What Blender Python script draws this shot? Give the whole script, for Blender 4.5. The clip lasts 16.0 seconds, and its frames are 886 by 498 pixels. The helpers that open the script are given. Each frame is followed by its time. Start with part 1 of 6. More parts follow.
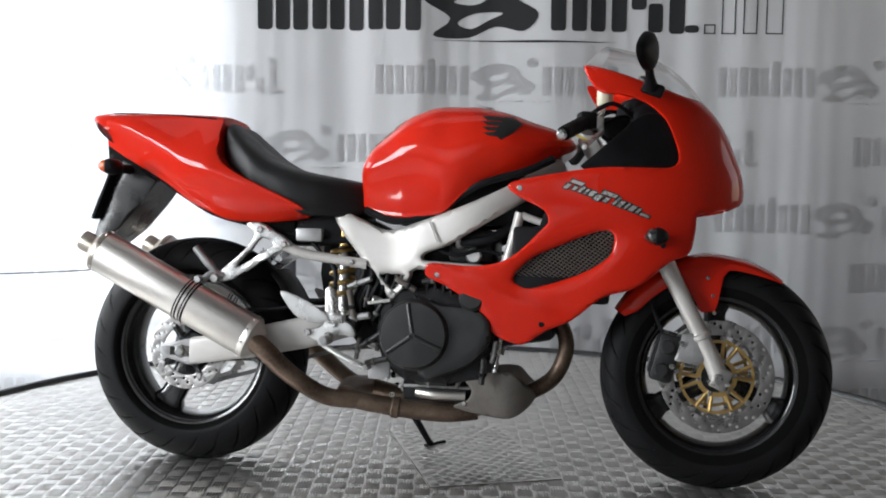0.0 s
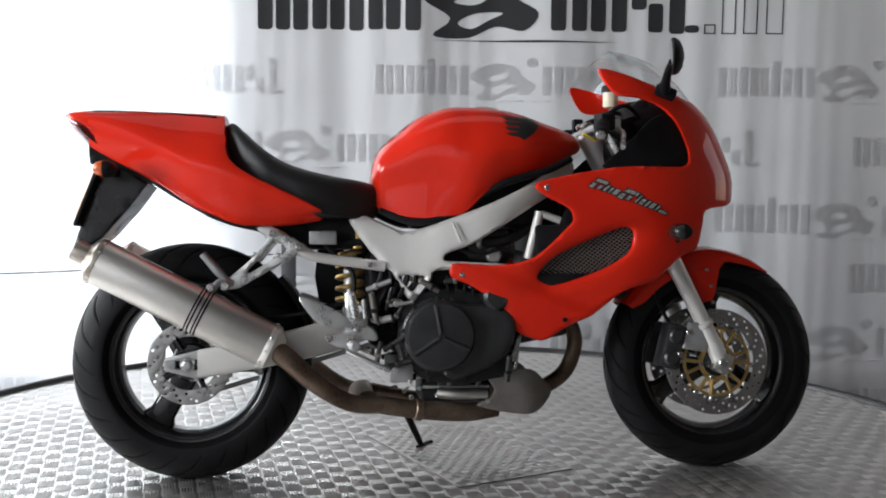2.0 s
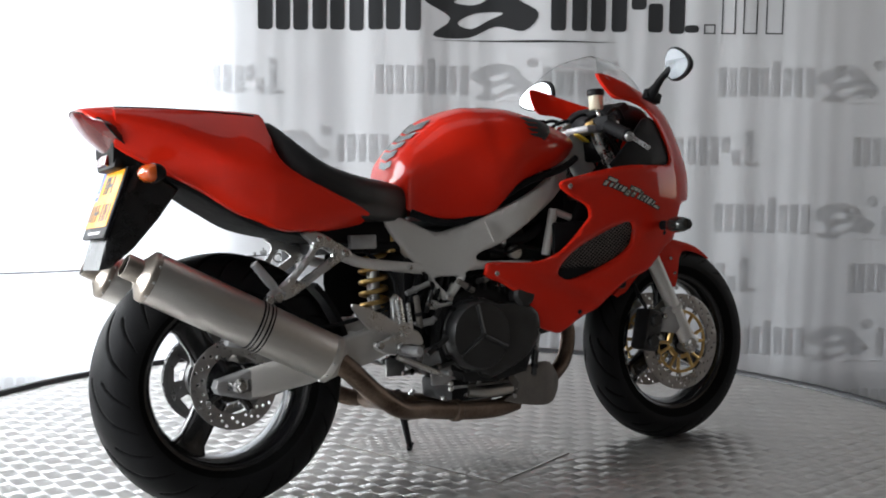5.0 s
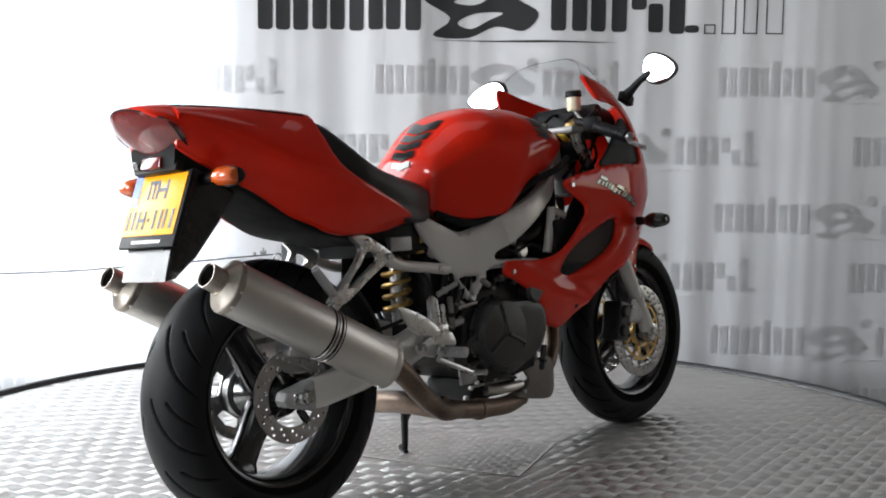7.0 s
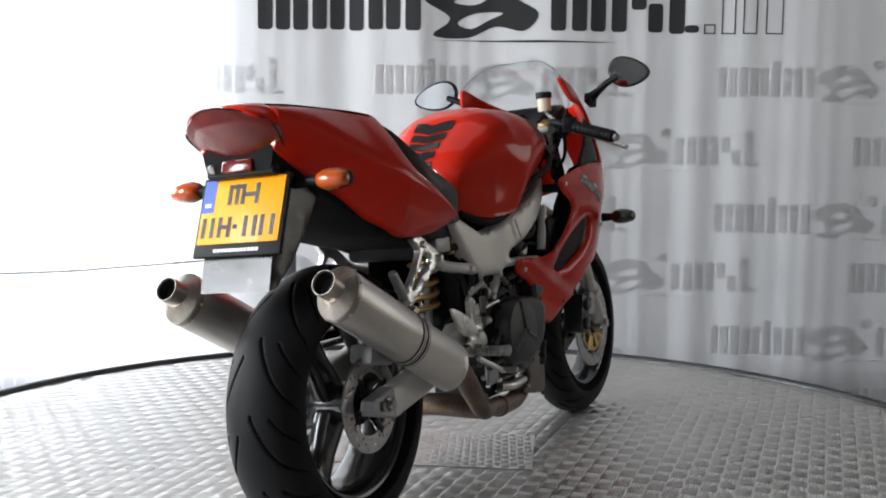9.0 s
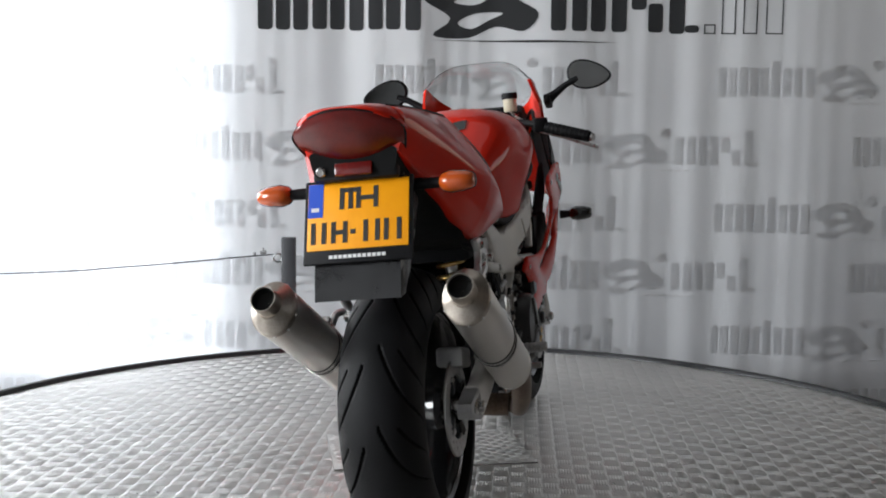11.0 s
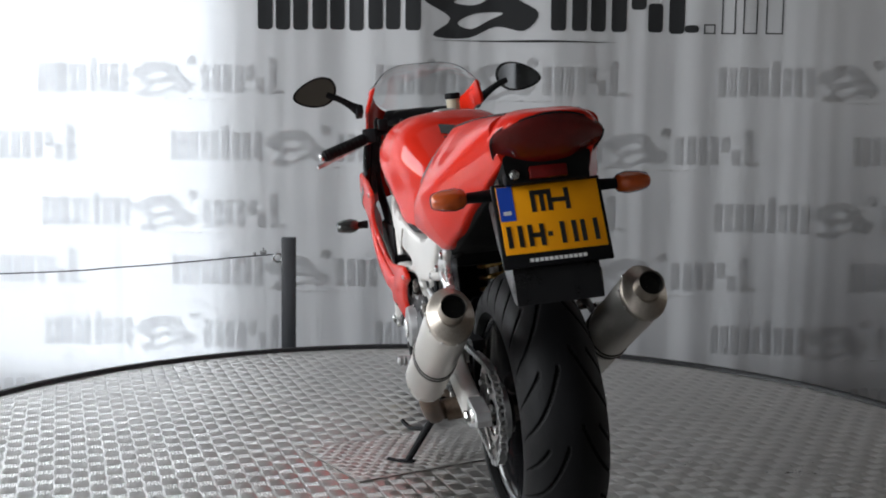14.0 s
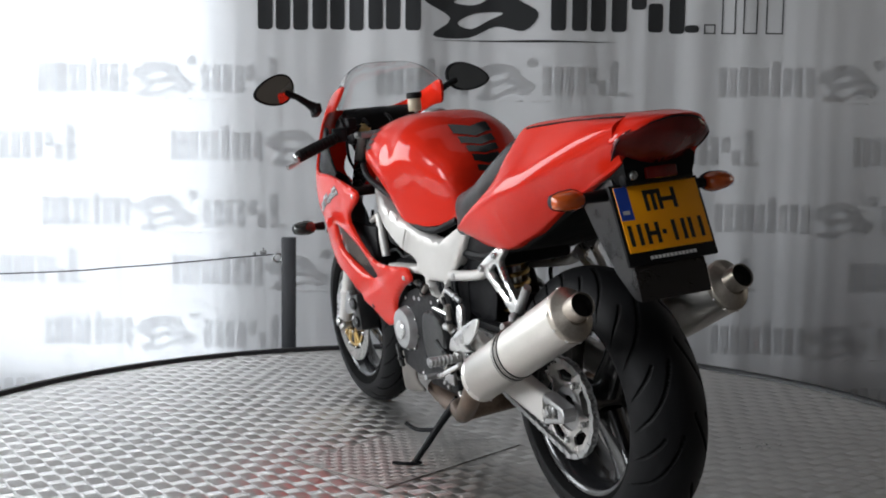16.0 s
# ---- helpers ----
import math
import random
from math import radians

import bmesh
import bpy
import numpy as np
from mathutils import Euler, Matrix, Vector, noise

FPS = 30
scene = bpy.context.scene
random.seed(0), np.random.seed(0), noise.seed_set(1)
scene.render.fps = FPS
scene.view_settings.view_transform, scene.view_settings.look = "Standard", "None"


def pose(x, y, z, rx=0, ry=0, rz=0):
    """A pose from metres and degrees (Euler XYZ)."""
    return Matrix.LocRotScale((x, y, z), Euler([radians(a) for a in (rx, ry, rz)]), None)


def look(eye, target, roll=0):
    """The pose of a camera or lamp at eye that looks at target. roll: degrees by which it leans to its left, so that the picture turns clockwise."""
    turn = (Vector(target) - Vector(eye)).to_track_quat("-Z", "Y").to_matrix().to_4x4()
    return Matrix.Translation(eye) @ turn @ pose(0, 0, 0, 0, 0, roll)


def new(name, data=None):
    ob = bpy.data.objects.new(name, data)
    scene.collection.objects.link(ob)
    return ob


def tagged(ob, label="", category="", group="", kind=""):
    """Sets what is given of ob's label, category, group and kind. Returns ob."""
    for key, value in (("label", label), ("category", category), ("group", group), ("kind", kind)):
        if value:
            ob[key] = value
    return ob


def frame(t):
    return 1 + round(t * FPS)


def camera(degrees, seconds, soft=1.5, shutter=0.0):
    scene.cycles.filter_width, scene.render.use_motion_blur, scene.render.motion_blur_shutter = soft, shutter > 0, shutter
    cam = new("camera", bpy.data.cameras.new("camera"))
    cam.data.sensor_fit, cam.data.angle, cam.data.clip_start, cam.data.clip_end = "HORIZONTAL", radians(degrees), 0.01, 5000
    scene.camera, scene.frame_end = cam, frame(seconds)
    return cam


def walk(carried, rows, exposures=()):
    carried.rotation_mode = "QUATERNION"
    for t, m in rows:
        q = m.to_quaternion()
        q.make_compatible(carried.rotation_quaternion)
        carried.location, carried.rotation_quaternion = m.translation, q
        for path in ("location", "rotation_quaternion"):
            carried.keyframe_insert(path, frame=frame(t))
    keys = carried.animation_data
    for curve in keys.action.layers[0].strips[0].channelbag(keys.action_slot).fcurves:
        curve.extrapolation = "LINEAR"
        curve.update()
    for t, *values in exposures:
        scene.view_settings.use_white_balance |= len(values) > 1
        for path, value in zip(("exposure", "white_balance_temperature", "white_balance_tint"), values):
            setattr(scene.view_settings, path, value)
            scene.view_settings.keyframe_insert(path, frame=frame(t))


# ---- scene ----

from mathutils import geometry

# ---------------------------------------------------------------- camera
EYE = (0.002, -3.053, 0.8855)
PITCH = radians(5.477)
cam = camera(44.37, 16.0, soft=1.9)
AIM = look(EYE, (EYE[0], EYE[1] + math.cos(PITCH), EYE[2] - math.sin(PITCH)), 0.711)
walk(cam, [(0.0, AIM), (16.0, AIM)], exposures=[(0.0, 0.25), (2.0, 0.37), (4.0, 0.44), (6.5, 0.56), (8.0, 0.61), (9.0, 0.56), (11.5, 0.22), (12.5, 0.10), (13.5, -0.10), (14.0, -0.24), (15.0, -0.27), (16.0, -0.20)])

# ---------------------------------------------------------------- world and light
FLOOR_Z = -0.45
CURTAIN_Y = 2.45
world = bpy.data.worlds.new("overcast_sky")
scene.world = world
world.use_nodes = True
wn = world.node_tree
sky = wn.nodes.new("ShaderNodeTexSky")
sky.sky_type, sky.sun_disc = "NISHITA", False
sky.sun_elevation, sky.sun_rotation = radians(38), radians(300)
wn.links.new(sky.outputs[0], wn.nodes["Background"].inputs[0])
wn.nodes["Background"].inputs[1].default_value = 0.12


def area_light(name, place, target, sx, sy, watts, colour):
    la = bpy.data.lights.new(name, "AREA")
    la.shape, la.size, la.size_y, la.energy, la.color = "RECTANGLE", sx, sy, watts, colour
    ob = new(name, la)
    ob.matrix_world = look(place, target)
    return ob


# daylight standing in the tall window behind the banner
area_light("window_daylight", (-2.62, 2.622, 1.05), (-2.62 - 0.0262, 1.622, 1.05), 3.0, 2.9, 192, (0.94, 0.97, 1.0))
# two added lamps in unseen west openings, brightening the bike from the left
area_light("west_side_fill", (-4.45, -2.6, 1.75), (0.0, -2.6, 1.75), 1.7, 2.3, 240, (0.93, 0.965, 1.0))
area_light("west_side_fill", (-4.45, 1.1, 1.7), (0.0, 1.1, 1.7), 2.2, 2.4, 150, (0.93, 0.965, 1.0))
# weak added lamp below the closed ceiling, lifting upward faces
area_light("overhead_fill", (-0.4, 0.2, 3.9), (-0.4, 0.2, 0.0), 3.4, 1.4, 7, (0.97, 0.98, 1.0))

# added warm lamp in an unseen east opening, tinting the bike's right side
area_light("east_warm_fill", (4.45, 1.2, 1.5), (0.0, 0.4, 1.0), 1.7, 1.9, 8, (1.0, 0.84, 0.68))

# ---------------------------------------------------------------- materials


def nodes_of(name):
    m = bpy.data.materials.new(name)
    m.use_nodes = True
    nt = m.node_tree
    return m, nt, nt.nodes["Principled BSDF"]


def surface(name, colour, rough=0.5, metal=0.0, vary=0.12, scale=12.0, fine=160.0, bump=0.0, rough_vary=0.12, coat=0.0, tint=None, spec=0.5, stretch=(1, 1, 1)):
    """A node material with two scales of variation in colour, roughness and relief."""
    m, nt, b = nodes_of(name)
    N, L = nt.nodes.new, nt.links.new
    tc = N("ShaderNodeTexCoord")
    mp = N("ShaderNodeMapping")
    mp.inputs["Scale"].default_value = stretch
    L(tc.outputs["Object"], mp.inputs[0])
    n1, n2 = N("ShaderNodeTexNoise"), N("ShaderNodeTexNoise")
    n1.inputs["Scale"].default_value, n1.inputs["Detail"].default_value = scale, 5
    n2.inputs["Scale"].default_value, n2.inputs["Detail"].default_value = fine, 3
    L(mp.outputs[0], n1.inputs[0])
    L(mp.outputs[0], n2.inputs[0])
    mixn = N("ShaderNodeMath")
    mixn.operation = "MULTIPLY_ADD"
    L(n2.outputs["Fac"], mixn.inputs[0])
    mixn.inputs[1].default_value = 0.4
    L(n1.outputs["Fac"], mixn.inputs[2])
    ramp = N("ShaderNodeMapRange")
    ramp.inputs["From Min"].default_value, ramp.inputs["From Max"].default_value = 0.4, 1.0
    L(mixn.outputs[0], ramp.inputs["Value"])
    mix = N("ShaderNodeMix")
    mix.data_type = "RGBA"
    lo = [c * (1 - vary) for c in colour]
    hi = list(tint) if tint else [min(1, c * (1 + vary)) for c in colour]
    mix.inputs["A"].default_value = (*lo, 1)
    mix.inputs["B"].default_value = (*hi, 1)
    L(ramp.outputs[0], mix.inputs["Factor"])
    L(mix.outputs["Result"], b.inputs["Base Color"])
    rr = N("ShaderNodeMapRange")
    rr.inputs["To Min"].default_value, rr.inputs["To Max"].default_value = max(0.02, rough - rough_vary), min(1, rough + rough_vary)
    L(ramp.outputs[0], rr.inputs["Value"])
    L(rr.outputs[0], b.inputs["Roughness"])
    b.inputs["Metallic"].default_value = metal
    b.inputs["Coat Weight"].default_value = coat
    b.inputs["Coat Roughness"].default_value = 0.035
    b.inputs["Specular IOR Level"].default_value = spec
    if bump:
        bp = N("ShaderNodeBump")
        bp.inputs["Strength"].default_value, bp.inputs["Distance"].default_value = bump, 0.002
        L(n2.outputs["Fac"], bp.inputs["Height"])
        L(bp.outputs[0], b.inputs["Normal"])
    return m


def clear(name, colour, rough=0.03, ior=1.45):
    m, nt, b = nodes_of(name)
    b.inputs["Base Color"].default_value = (*colour, 1)
    b.inputs["Roughness"].default_value = rough
    b.inputs["IOR"].default_value = ior
    b.inputs["Transmission Weight"].default_value = 1.0
    return m


RED = surface("red_lacquer", (0.60, 0.015, 0.005), 0.42, 0, 0.06, 4, 300, 0.0, 0.05, coat=0.62, tint=(0.66, 0.021, 0.006), spec=0.05)
BLACK_PLASTIC = surface("black_plastic", (0.007, 0.007, 0.008), 0.5, 0, 0.3, 20, 400, 0.15, 0.12, spec=0.13)
GLOSS_BLACK = surface("gloss_black_paint", (0.010, 0.010, 0.011), 0.2, 0, 0.3, 10, 200, 0.0, 0.06, coat=0.4)
RUBBER = surface("tyre_rubber", (0.006, 0.006, 0.0065), 0.55, 0, 0.35, 9, 220, 0.2, 0.1, tint=(0.010, 0.010, 0.011), spec=0.14)
# blacker, duller rubber that paints the shade inside the tyre grooves
GROOVE = surface("shaded_groove", (0.005, 0.005, 0.005), 0.9, 0, 0.3, 9, 220, 0.1, 0.05, spec=0.05)
PAD = surface("matt_black_pad", (0.005, 0.005, 0.005), 0.75, 0, 0.3, 30, 400, 0.2, 0.1, spec=0.12)
SATIN = surface("satin_black_plastic", (0.010, 0.010, 0.011), 0.3, 0, 0.3, 20, 400, 0.1, 0.08, spec=0.45)
SEAT_MAT = surface("seat_vinyl", (0.009, 0.009, 0.010), 0.46, 0, 0.25, 14, 500, 0.35, 0.1, spec=0.5)
ALLOY = surface("silver_painted_alloy", (0.58, 0.56, 0.53), 0.40, 0.28, 0.08, 7, 260, 0.06, 0.08, tint=(0.63, 0.615, 0.59))
BRIGHT = surface("polished_alloy", (0.66, 0.66, 0.65), 0.3, 0.95, 0.1, 15, 300, 0.05, 0.12)
CAST = surface("cast_alloy", (0.36, 0.36, 0.36), 0.5, 0.7, 0.25, 22, 320, 0.25, 0.14)
STEEL = surface("brushed_steel", (0.62, 0.60, 0.57), 0.42, 1.0, 0.12, 6, 420, 0.08, 0.1, tint=(0.70, 0.675, 0.63), stretch=(0.12, 1, 1))
HEATED = surface("heat_stained_steel", (0.14, 0.085, 0.060), 0.45, 0.8, 0.6, 9, 130, 0.12, 0.16, tint=(0.27, 0.20, 0.15))
DULL = surface("dull_grey_guard", (0.17, 0.155, 0.14), 0.55, 0.5, 0.3, 14, 200, 0.1, 0.12)
BROWNED = surface("browned_steel", (0.40, 0.35, 0.30), 0.38, 0.9, 0.3, 14, 200, 0.08, 0.12, tint=(0.54, 0.49, 0.43))
SOOT = surface("sooty_pipe", (0.012, 0.011, 0.010), 0.8, 0, 0.4, 30, 300)
ENGINE = surface("engine_black", (0.026, 0.0265, 0.027), 0.36, 0.2, 0.3, 18, 340, 0.15, 0.12)
ENGINE_DARK = surface("engine_dark_alloy", (0.016, 0.016, 0.017), 0.5, 0.1, 0.5, 26, 240, 0.25, 0.15, spec=0.2)
GOLD = surface("gold_anodised", (0.62, 0.42, 0.16), 0.36, 0.9, 0.15, 18, 300, 0.03, 0.1)
DISC = surface("brake_disc_steel", (0.42, 0.41, 0.40), 0.33, 1.0, 0.18, 20, 200, 0.04, 0.12)
CHROME = surface("worn_chrome", (0.50, 0.50, 0.49), 0.27, 1.0, 0.1, 20, 300, 0.05, 0.08)
MIRROR = surface("mirror_glass", (0.36, 0.37, 0.38), 0.03, 1.0, 0.02, 5, 90, 0.0, 0.01)
AMBER = surface("amber_lens", (0.50, 0.08, 0.009), 0.22, 0, 0.1, 60, 300, 0.1, 0.06, coat=0.6)
RED_LENS = surface("red_lens", (0.11, 0.005, 0.004), 0.2, 0, 0.35, 16, 200, 0.03, 0.05, coat=0.4, spec=0.3)
YELLOW = surface("yellow_plate", (1.0, 0.38, 0.004), 0.45, 0, 0.05, 20, 200, 0.0, 0.06, coat=0.12, spec=0.25)
BLUE = surface("blue_plate_band", (0.015, 0.08, 0.55), 0.4, 0, 0.05)
WHITE_PRINT = surface("white_print", (0.75, 0.75, 0.74), 0.5)
BLACK_PRINT = surface("black_print", (0.012, 0.012, 0.012), 0.5)
SILVER_PRINT = surface("silver_print", (0.55, 0.53, 0.50), 0.3, 0.6)
CREAM = surface("cream_fluid_pot", (0.62, 0.57, 0.42), 0.4)
YELLOW_TAG = surface("yellow_tag", (0.75, 0.55, 0.04), 0.5)
SCREEN = clear("clear_screen", (0.97, 0.98, 0.98))
TREAD = surface("tread_plate_alloy", (0.78, 0.76, 0.735), 0.31, 0.92, 0.12, 2.2, 60, 0.0, 0.05, tint=(0.86, 0.84, 0.81))
TREAD_DULL = surface("worn_tread_plate", (0.72, 0.705, 0.68), 0.40, 0.9, 0.2, 9, 90, 0.1, 0.1)
EDGE = surface("black_rubber_edge", (0.02, 0.02, 0.022), 0.38, 0, 0.3, 12, 200, 0.1, 0.1)
POST = surface("anthracite_powder_coat", (0.035, 0.037, 0.042), 0.5, 0, 0.15, 10, 300, 0.1)
# unseen west wall, over twice as pale as the plain hall walls
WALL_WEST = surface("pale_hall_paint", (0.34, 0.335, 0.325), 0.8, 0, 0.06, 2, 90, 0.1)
# beige on the unseen east wall, chosen to warm the light it bounces
WALL_WARM = surface("warm_bounce_paint", (0.15, 0.12, 0.095), 0.8, 0, 0.06, 2, 90, 0.1)
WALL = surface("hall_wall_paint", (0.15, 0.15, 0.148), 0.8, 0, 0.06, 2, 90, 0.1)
CEIL = surface("hall_ceiling_paint", (0.085, 0.083, 0.08), 0.85, 0, 0.06, 2, 90, 0.1)
CONCRETE = surface("grey_concrete", (0.28, 0.275, 0.265), 0.7, 0, 0.2, 3, 70, 0.2)


def cloth(name, colour, through_colour, amount):
    m, nt, b = nodes_of(name)
    N, L = nt.nodes.new, nt.links.new
    tc = N("ShaderNodeTexCoord")
    nz, wv = N("ShaderNodeTexNoise"), N("ShaderNodeTexNoise")
    nz.inputs["Scale"].default_value = 1.6
    wv.inputs["Scale"].default_value = 700
    L(tc.outputs["Object"], nz.inputs[0])
    L(tc.outputs["Object"], wv.inputs[0])
    mix = N("ShaderNodeMix")
    mix.data_type = "RGBA"
    mix.inputs["A"].default_value = (*[c * 0.95 for c in colour], 1)
    mix.inputs["B"].default_value = (*colour, 1)
    L(nz.outputs["Fac"], mix.inputs["Factor"])
    L(mix.outputs["Result"], b.inputs["Base Color"])
    b.inputs["Roughness"].default_value = 0.75
    b.inputs["Specular IOR Level"].default_value = 0.2
    bp = N("ShaderNodeBump")
    bp.inputs["Strength"].default_value, bp.inputs["Distance"].default_value = 0.1, 0.0006
    L(wv.outputs["Fac"], bp.inputs["Height"])
    L(bp.outputs[0], b.inputs["Normal"])
    tr = N("ShaderNodeBsdfTranslucent")
    tr.inputs[0].default_value = (*through_colour, 1)
    ms = N("ShaderNodeMixShader")
    ms.inputs[0].default_value = amount
    L(b.outputs[0], ms.inputs[1])
    L(tr.outputs[0], ms.inputs[2])
    L(ms.outputs[0], nt.nodes["Material Output"].inputs["Surface"])
    return m


CURTAIN = cloth("white_banner_cloth", (0.80, 0.80, 0.81), (0.80, 0.82, 0.84), 0.35)
PRINT_GREY = cloth("pale_grey_print", (0.27, 0.265, 0.26), (0.94, 0.94, 0.945), 0.80)
PRINT_DARK = cloth("dark_grey_print", (0.035, 0.036, 0.038), (0.10, 0.10, 0.10), 0.2)

# ---------------------------------------------------------------- mesh tools


def mesh_of(name, verts, faces, smooth=True, split=0.0):
    me = bpy.data.meshes.new(name)
    me.from_pydata([tuple(v) for v in verts], [], [tuple(f) for f in faces])
    bm = bmesh.new()
    bm.from_mesh(me)
    bmesh.ops.recalc_face_normals(bm, faces=bm.faces)
    bm.to_mesh(me)
    bm.free()
    if smooth:
        me.polygons.foreach_set("use_smooth", [True] * len(me.polygons))
        if split:
            me.set_sharp_from_angle(angle=radians(split))
    return me


def put(name, me, mat, parent=None, label=""):
    """Links mesh data as one object under a thing or a part."""
    if mat and not me.materials:
        me.materials.append(mat)
    ob = new(name, me)
    ob.parent = parent
    if label:
        tagged(ob, label)
    return ob


def part(name, geo, mat, parent, label="", smooth=True, split=40.0):
    return put(name, mesh_of(name, geo[0], geo[1], smooth, split), mat, parent, label)


def thing(name, label, category, group="", kind="", at=None):
    ob = new(name)
    if at is not None:
        ob.matrix_world = at
    return tagged(ob, label, category, group, kind)


def join(*geos):
    V, F = [], []
    for v, f in geos:
        k = len(V)
        V += [tuple(p) for p in v]
        F += [tuple(i + k for i in q) for q in f]
    return V, F


def moved(geo, m):
    return [tuple(m @ Vector(p)) for p in geo[0]], geo[1]


def mirrored(geo):
    return [(x, -y, z) for x, y, z in geo[0]], [tuple(reversed(f)) for f in geo[1]]


def loft(rings, caps=True, closed=True):
    n, V, F = len(rings[0]), [p for r in rings for p in r], []
    for i in range(len(rings) - 1):
        for j in range(n if closed else n - 1):
            k = (j + 1) % n
            F.append((i * n + j, i * n + k, (i + 1) * n + k, (i + 1) * n + j))
    if caps and closed:
        F.append(tuple(range(n - 1, -1, -1)))
        F.append(tuple(range((len(rings) - 1) * n, len(rings) * n)))
    return V, F


def curve1(keys, x):
    """Smooth (monotone cubic) value through keys (x, value)."""
    xs, ys = [k[0] for k in keys], [k[1] for k in keys]
    if x <= xs[0]:
        return ys[0]
    if x >= xs[-1]:
        return ys[-1]
    d = [(ys[i + 1] - ys[i]) / (xs[i + 1] - xs[i]) for i in range(len(xs) - 1)]
    m = [d[0]] + [0 if d[i - 1] * d[i] <= 0 else 2 * d[i - 1] * d[i] / (d[i - 1] + d[i]) for i in range(1, len(d))] + [d[-1]]
    for i in range(len(d)):
        if x <= xs[i + 1]:
            h = xs[i + 1] - xs[i]
            t = (x - xs[i]) / h
            return ((1 + 2 * t) * (1 - t) ** 2 * ys[i] + t * (1 - t) ** 2 * h * m[i]
                    + t * t * (3 - 2 * t) * ys[i + 1] + t * t * (t - 1) * h * m[i + 1])


def spline(points, steps=8, closed=False):
    """Catmull-Rom through points."""
    P = [Vector(p) for p in points]
    n, out = len(P), []
    for i in range(n if closed else n - 1):
        if closed:
            a, b, c, d = P[i - 1], P[i], P[(i + 1) % n], P[(i + 2) % n]
        else:
            a, b, c, d = P[max(i - 1, 0)], P[i], P[i + 1], P[min(i + 2, n - 1)]
        for s in range(steps):
            t = s / steps
            out.append(0.5 * (2 * b + (c - a) * t + (2 * a - 5 * b + 4 * c - d) * t * t + (3 * b - a - 3 * c + d) * t ** 3))
    if not closed:
        out.append(P[-1])
    return out


def tube(points, r, sides=12, steps=6, flat=1.0):
    """A round bar along a smooth line; r is a number or one per point."""
    rs = [r] * len(points) if isinstance(r, (int, float)) else list(r)
    if len(points) == 2:
        steps = 1
    line = spline([(*p, ) for p in points], steps)
    rad = [rs[min(i // steps, len(rs) - 1)] * (1 - (i % steps) / steps) + rs[min(i // steps + 1, len(rs) - 1)] * ((i % steps) / steps) for i in range(len(line))]
    rings, ref = [], None
    for i, p in enumerate(line):
        t = (line[min(i + 1, len(line) - 1)] - line[max(i - 1, 0)]).normalized()
        if ref is None:
            ref = t.cross(Vector((0, 0, 1)) if abs(t.z) < 0.9 else Vector((0, 1, 0))).normalized()
        ref = (ref - t * ref.dot(t)).normalized()
        o = t.cross(ref)
        rings.append([tuple(p + rad[i] * (math.cos(a) * ref + flat * math.sin(a) * o)) for a in [2 * math.pi * k / sides for k in range(sides)]])
    return loft(rings)


def lathe(profile, segs=48, axis="y", closed_profile=False):
    """Turns (radius, along) points round the axis."""
    n, V, F = len(profile), [], []
    for i in range(segs):
        c, s = math.cos(2 * math.pi * i / segs), math.sin(2 * math.pi * i / segs)
        for r, a in profile:
            V.append({"y": (r * c, a, r * s), "x": (a, r * c, r * s), "z": (r * c, r * s, a)}[axis])
    for i in range(segs):
        k = (i + 1) % segs
        for j in range(n if closed_profile else n - 1):
            l = (j + 1) % n
            F.append((i * n + j, i * n + l, k * n + l, k * n + j))
    return V, F


def rod(a, b, r, sides=12):
    """A straight bar with softened ends."""
    a, b = Vector(a), Vector(b)
    t = (b - a).normalized()
    u = t.cross(Vector((0, 0, 1)) if abs(t.z) < 0.9 else Vector((0, 1, 0))).normalized()
    w, e, rings = t.cross(u), min(r * 0.25, (b - a).length * 0.3), []
    for p, q in ((a, r - e), (a + t * e, r), (b - t * e, r), (b, r - e)):
        rings.append([tuple(p + q * (math.cos(x) * u + math.sin(x) * w)) for x in [2 * math.pi * k / sides for k in range(sides)]])
    return loft(rings)


def block(x0, x1, y0, y1, z0, z1, bev=0.004):
    """A box with bevelled edges."""
    bm = bmesh.new()
    bmesh.ops.create_cube(bm, size=1)
    for v in bm.verts:
        v.co = Vector(((x0 + x1) / 2 + v.co.x * (x1 - x0), (y0 + y1) / 2 + v.co.y * (y1 - y0), (z0 + z1) / 2 + v.co.z * (z1 - z0)))
    if bev:
        bmesh.ops.bevel(bm, geom=bm.edges[:], offset=bev, segments=2, affect="EDGES", profile=0.5)
    bm.verts.index_update()
    geo = [tuple(v.co) for v in bm.verts], [tuple(v.index for v in f.verts) for f in bm.faces]
    bm.free()
    return geo


def edge_gap(P, loops):
    """Distance of 2D points to the nearest edge of the loops, and whether inside."""
    P = np.asarray(P, float)
    best, inside = np.full(len(P), 1e9), np.zeros(len(P), bool)
    for loop in loops:
        A = np.asarray(loop, float)
        B = np.roll(A, -1, 0)
        for a, b in zip(A, B):
            ab = b - a
            t = np.clip(((P - a) @ ab) / max(ab @ ab, 1e-12), 0, 1)
            best = np.minimum(best, np.hypot(*(P - (a + t[:, None] * ab)).T))
            if a[1] != b[1]:
                c = ((a[1] > P[:, 1]) != (b[1] > P[:, 1])) & (P[:, 0] < (b[0] - a[0]) * (P[:, 1] - a[1]) / (b[1] - a[1]) + a[0])
                inside ^= c
    return best, inside


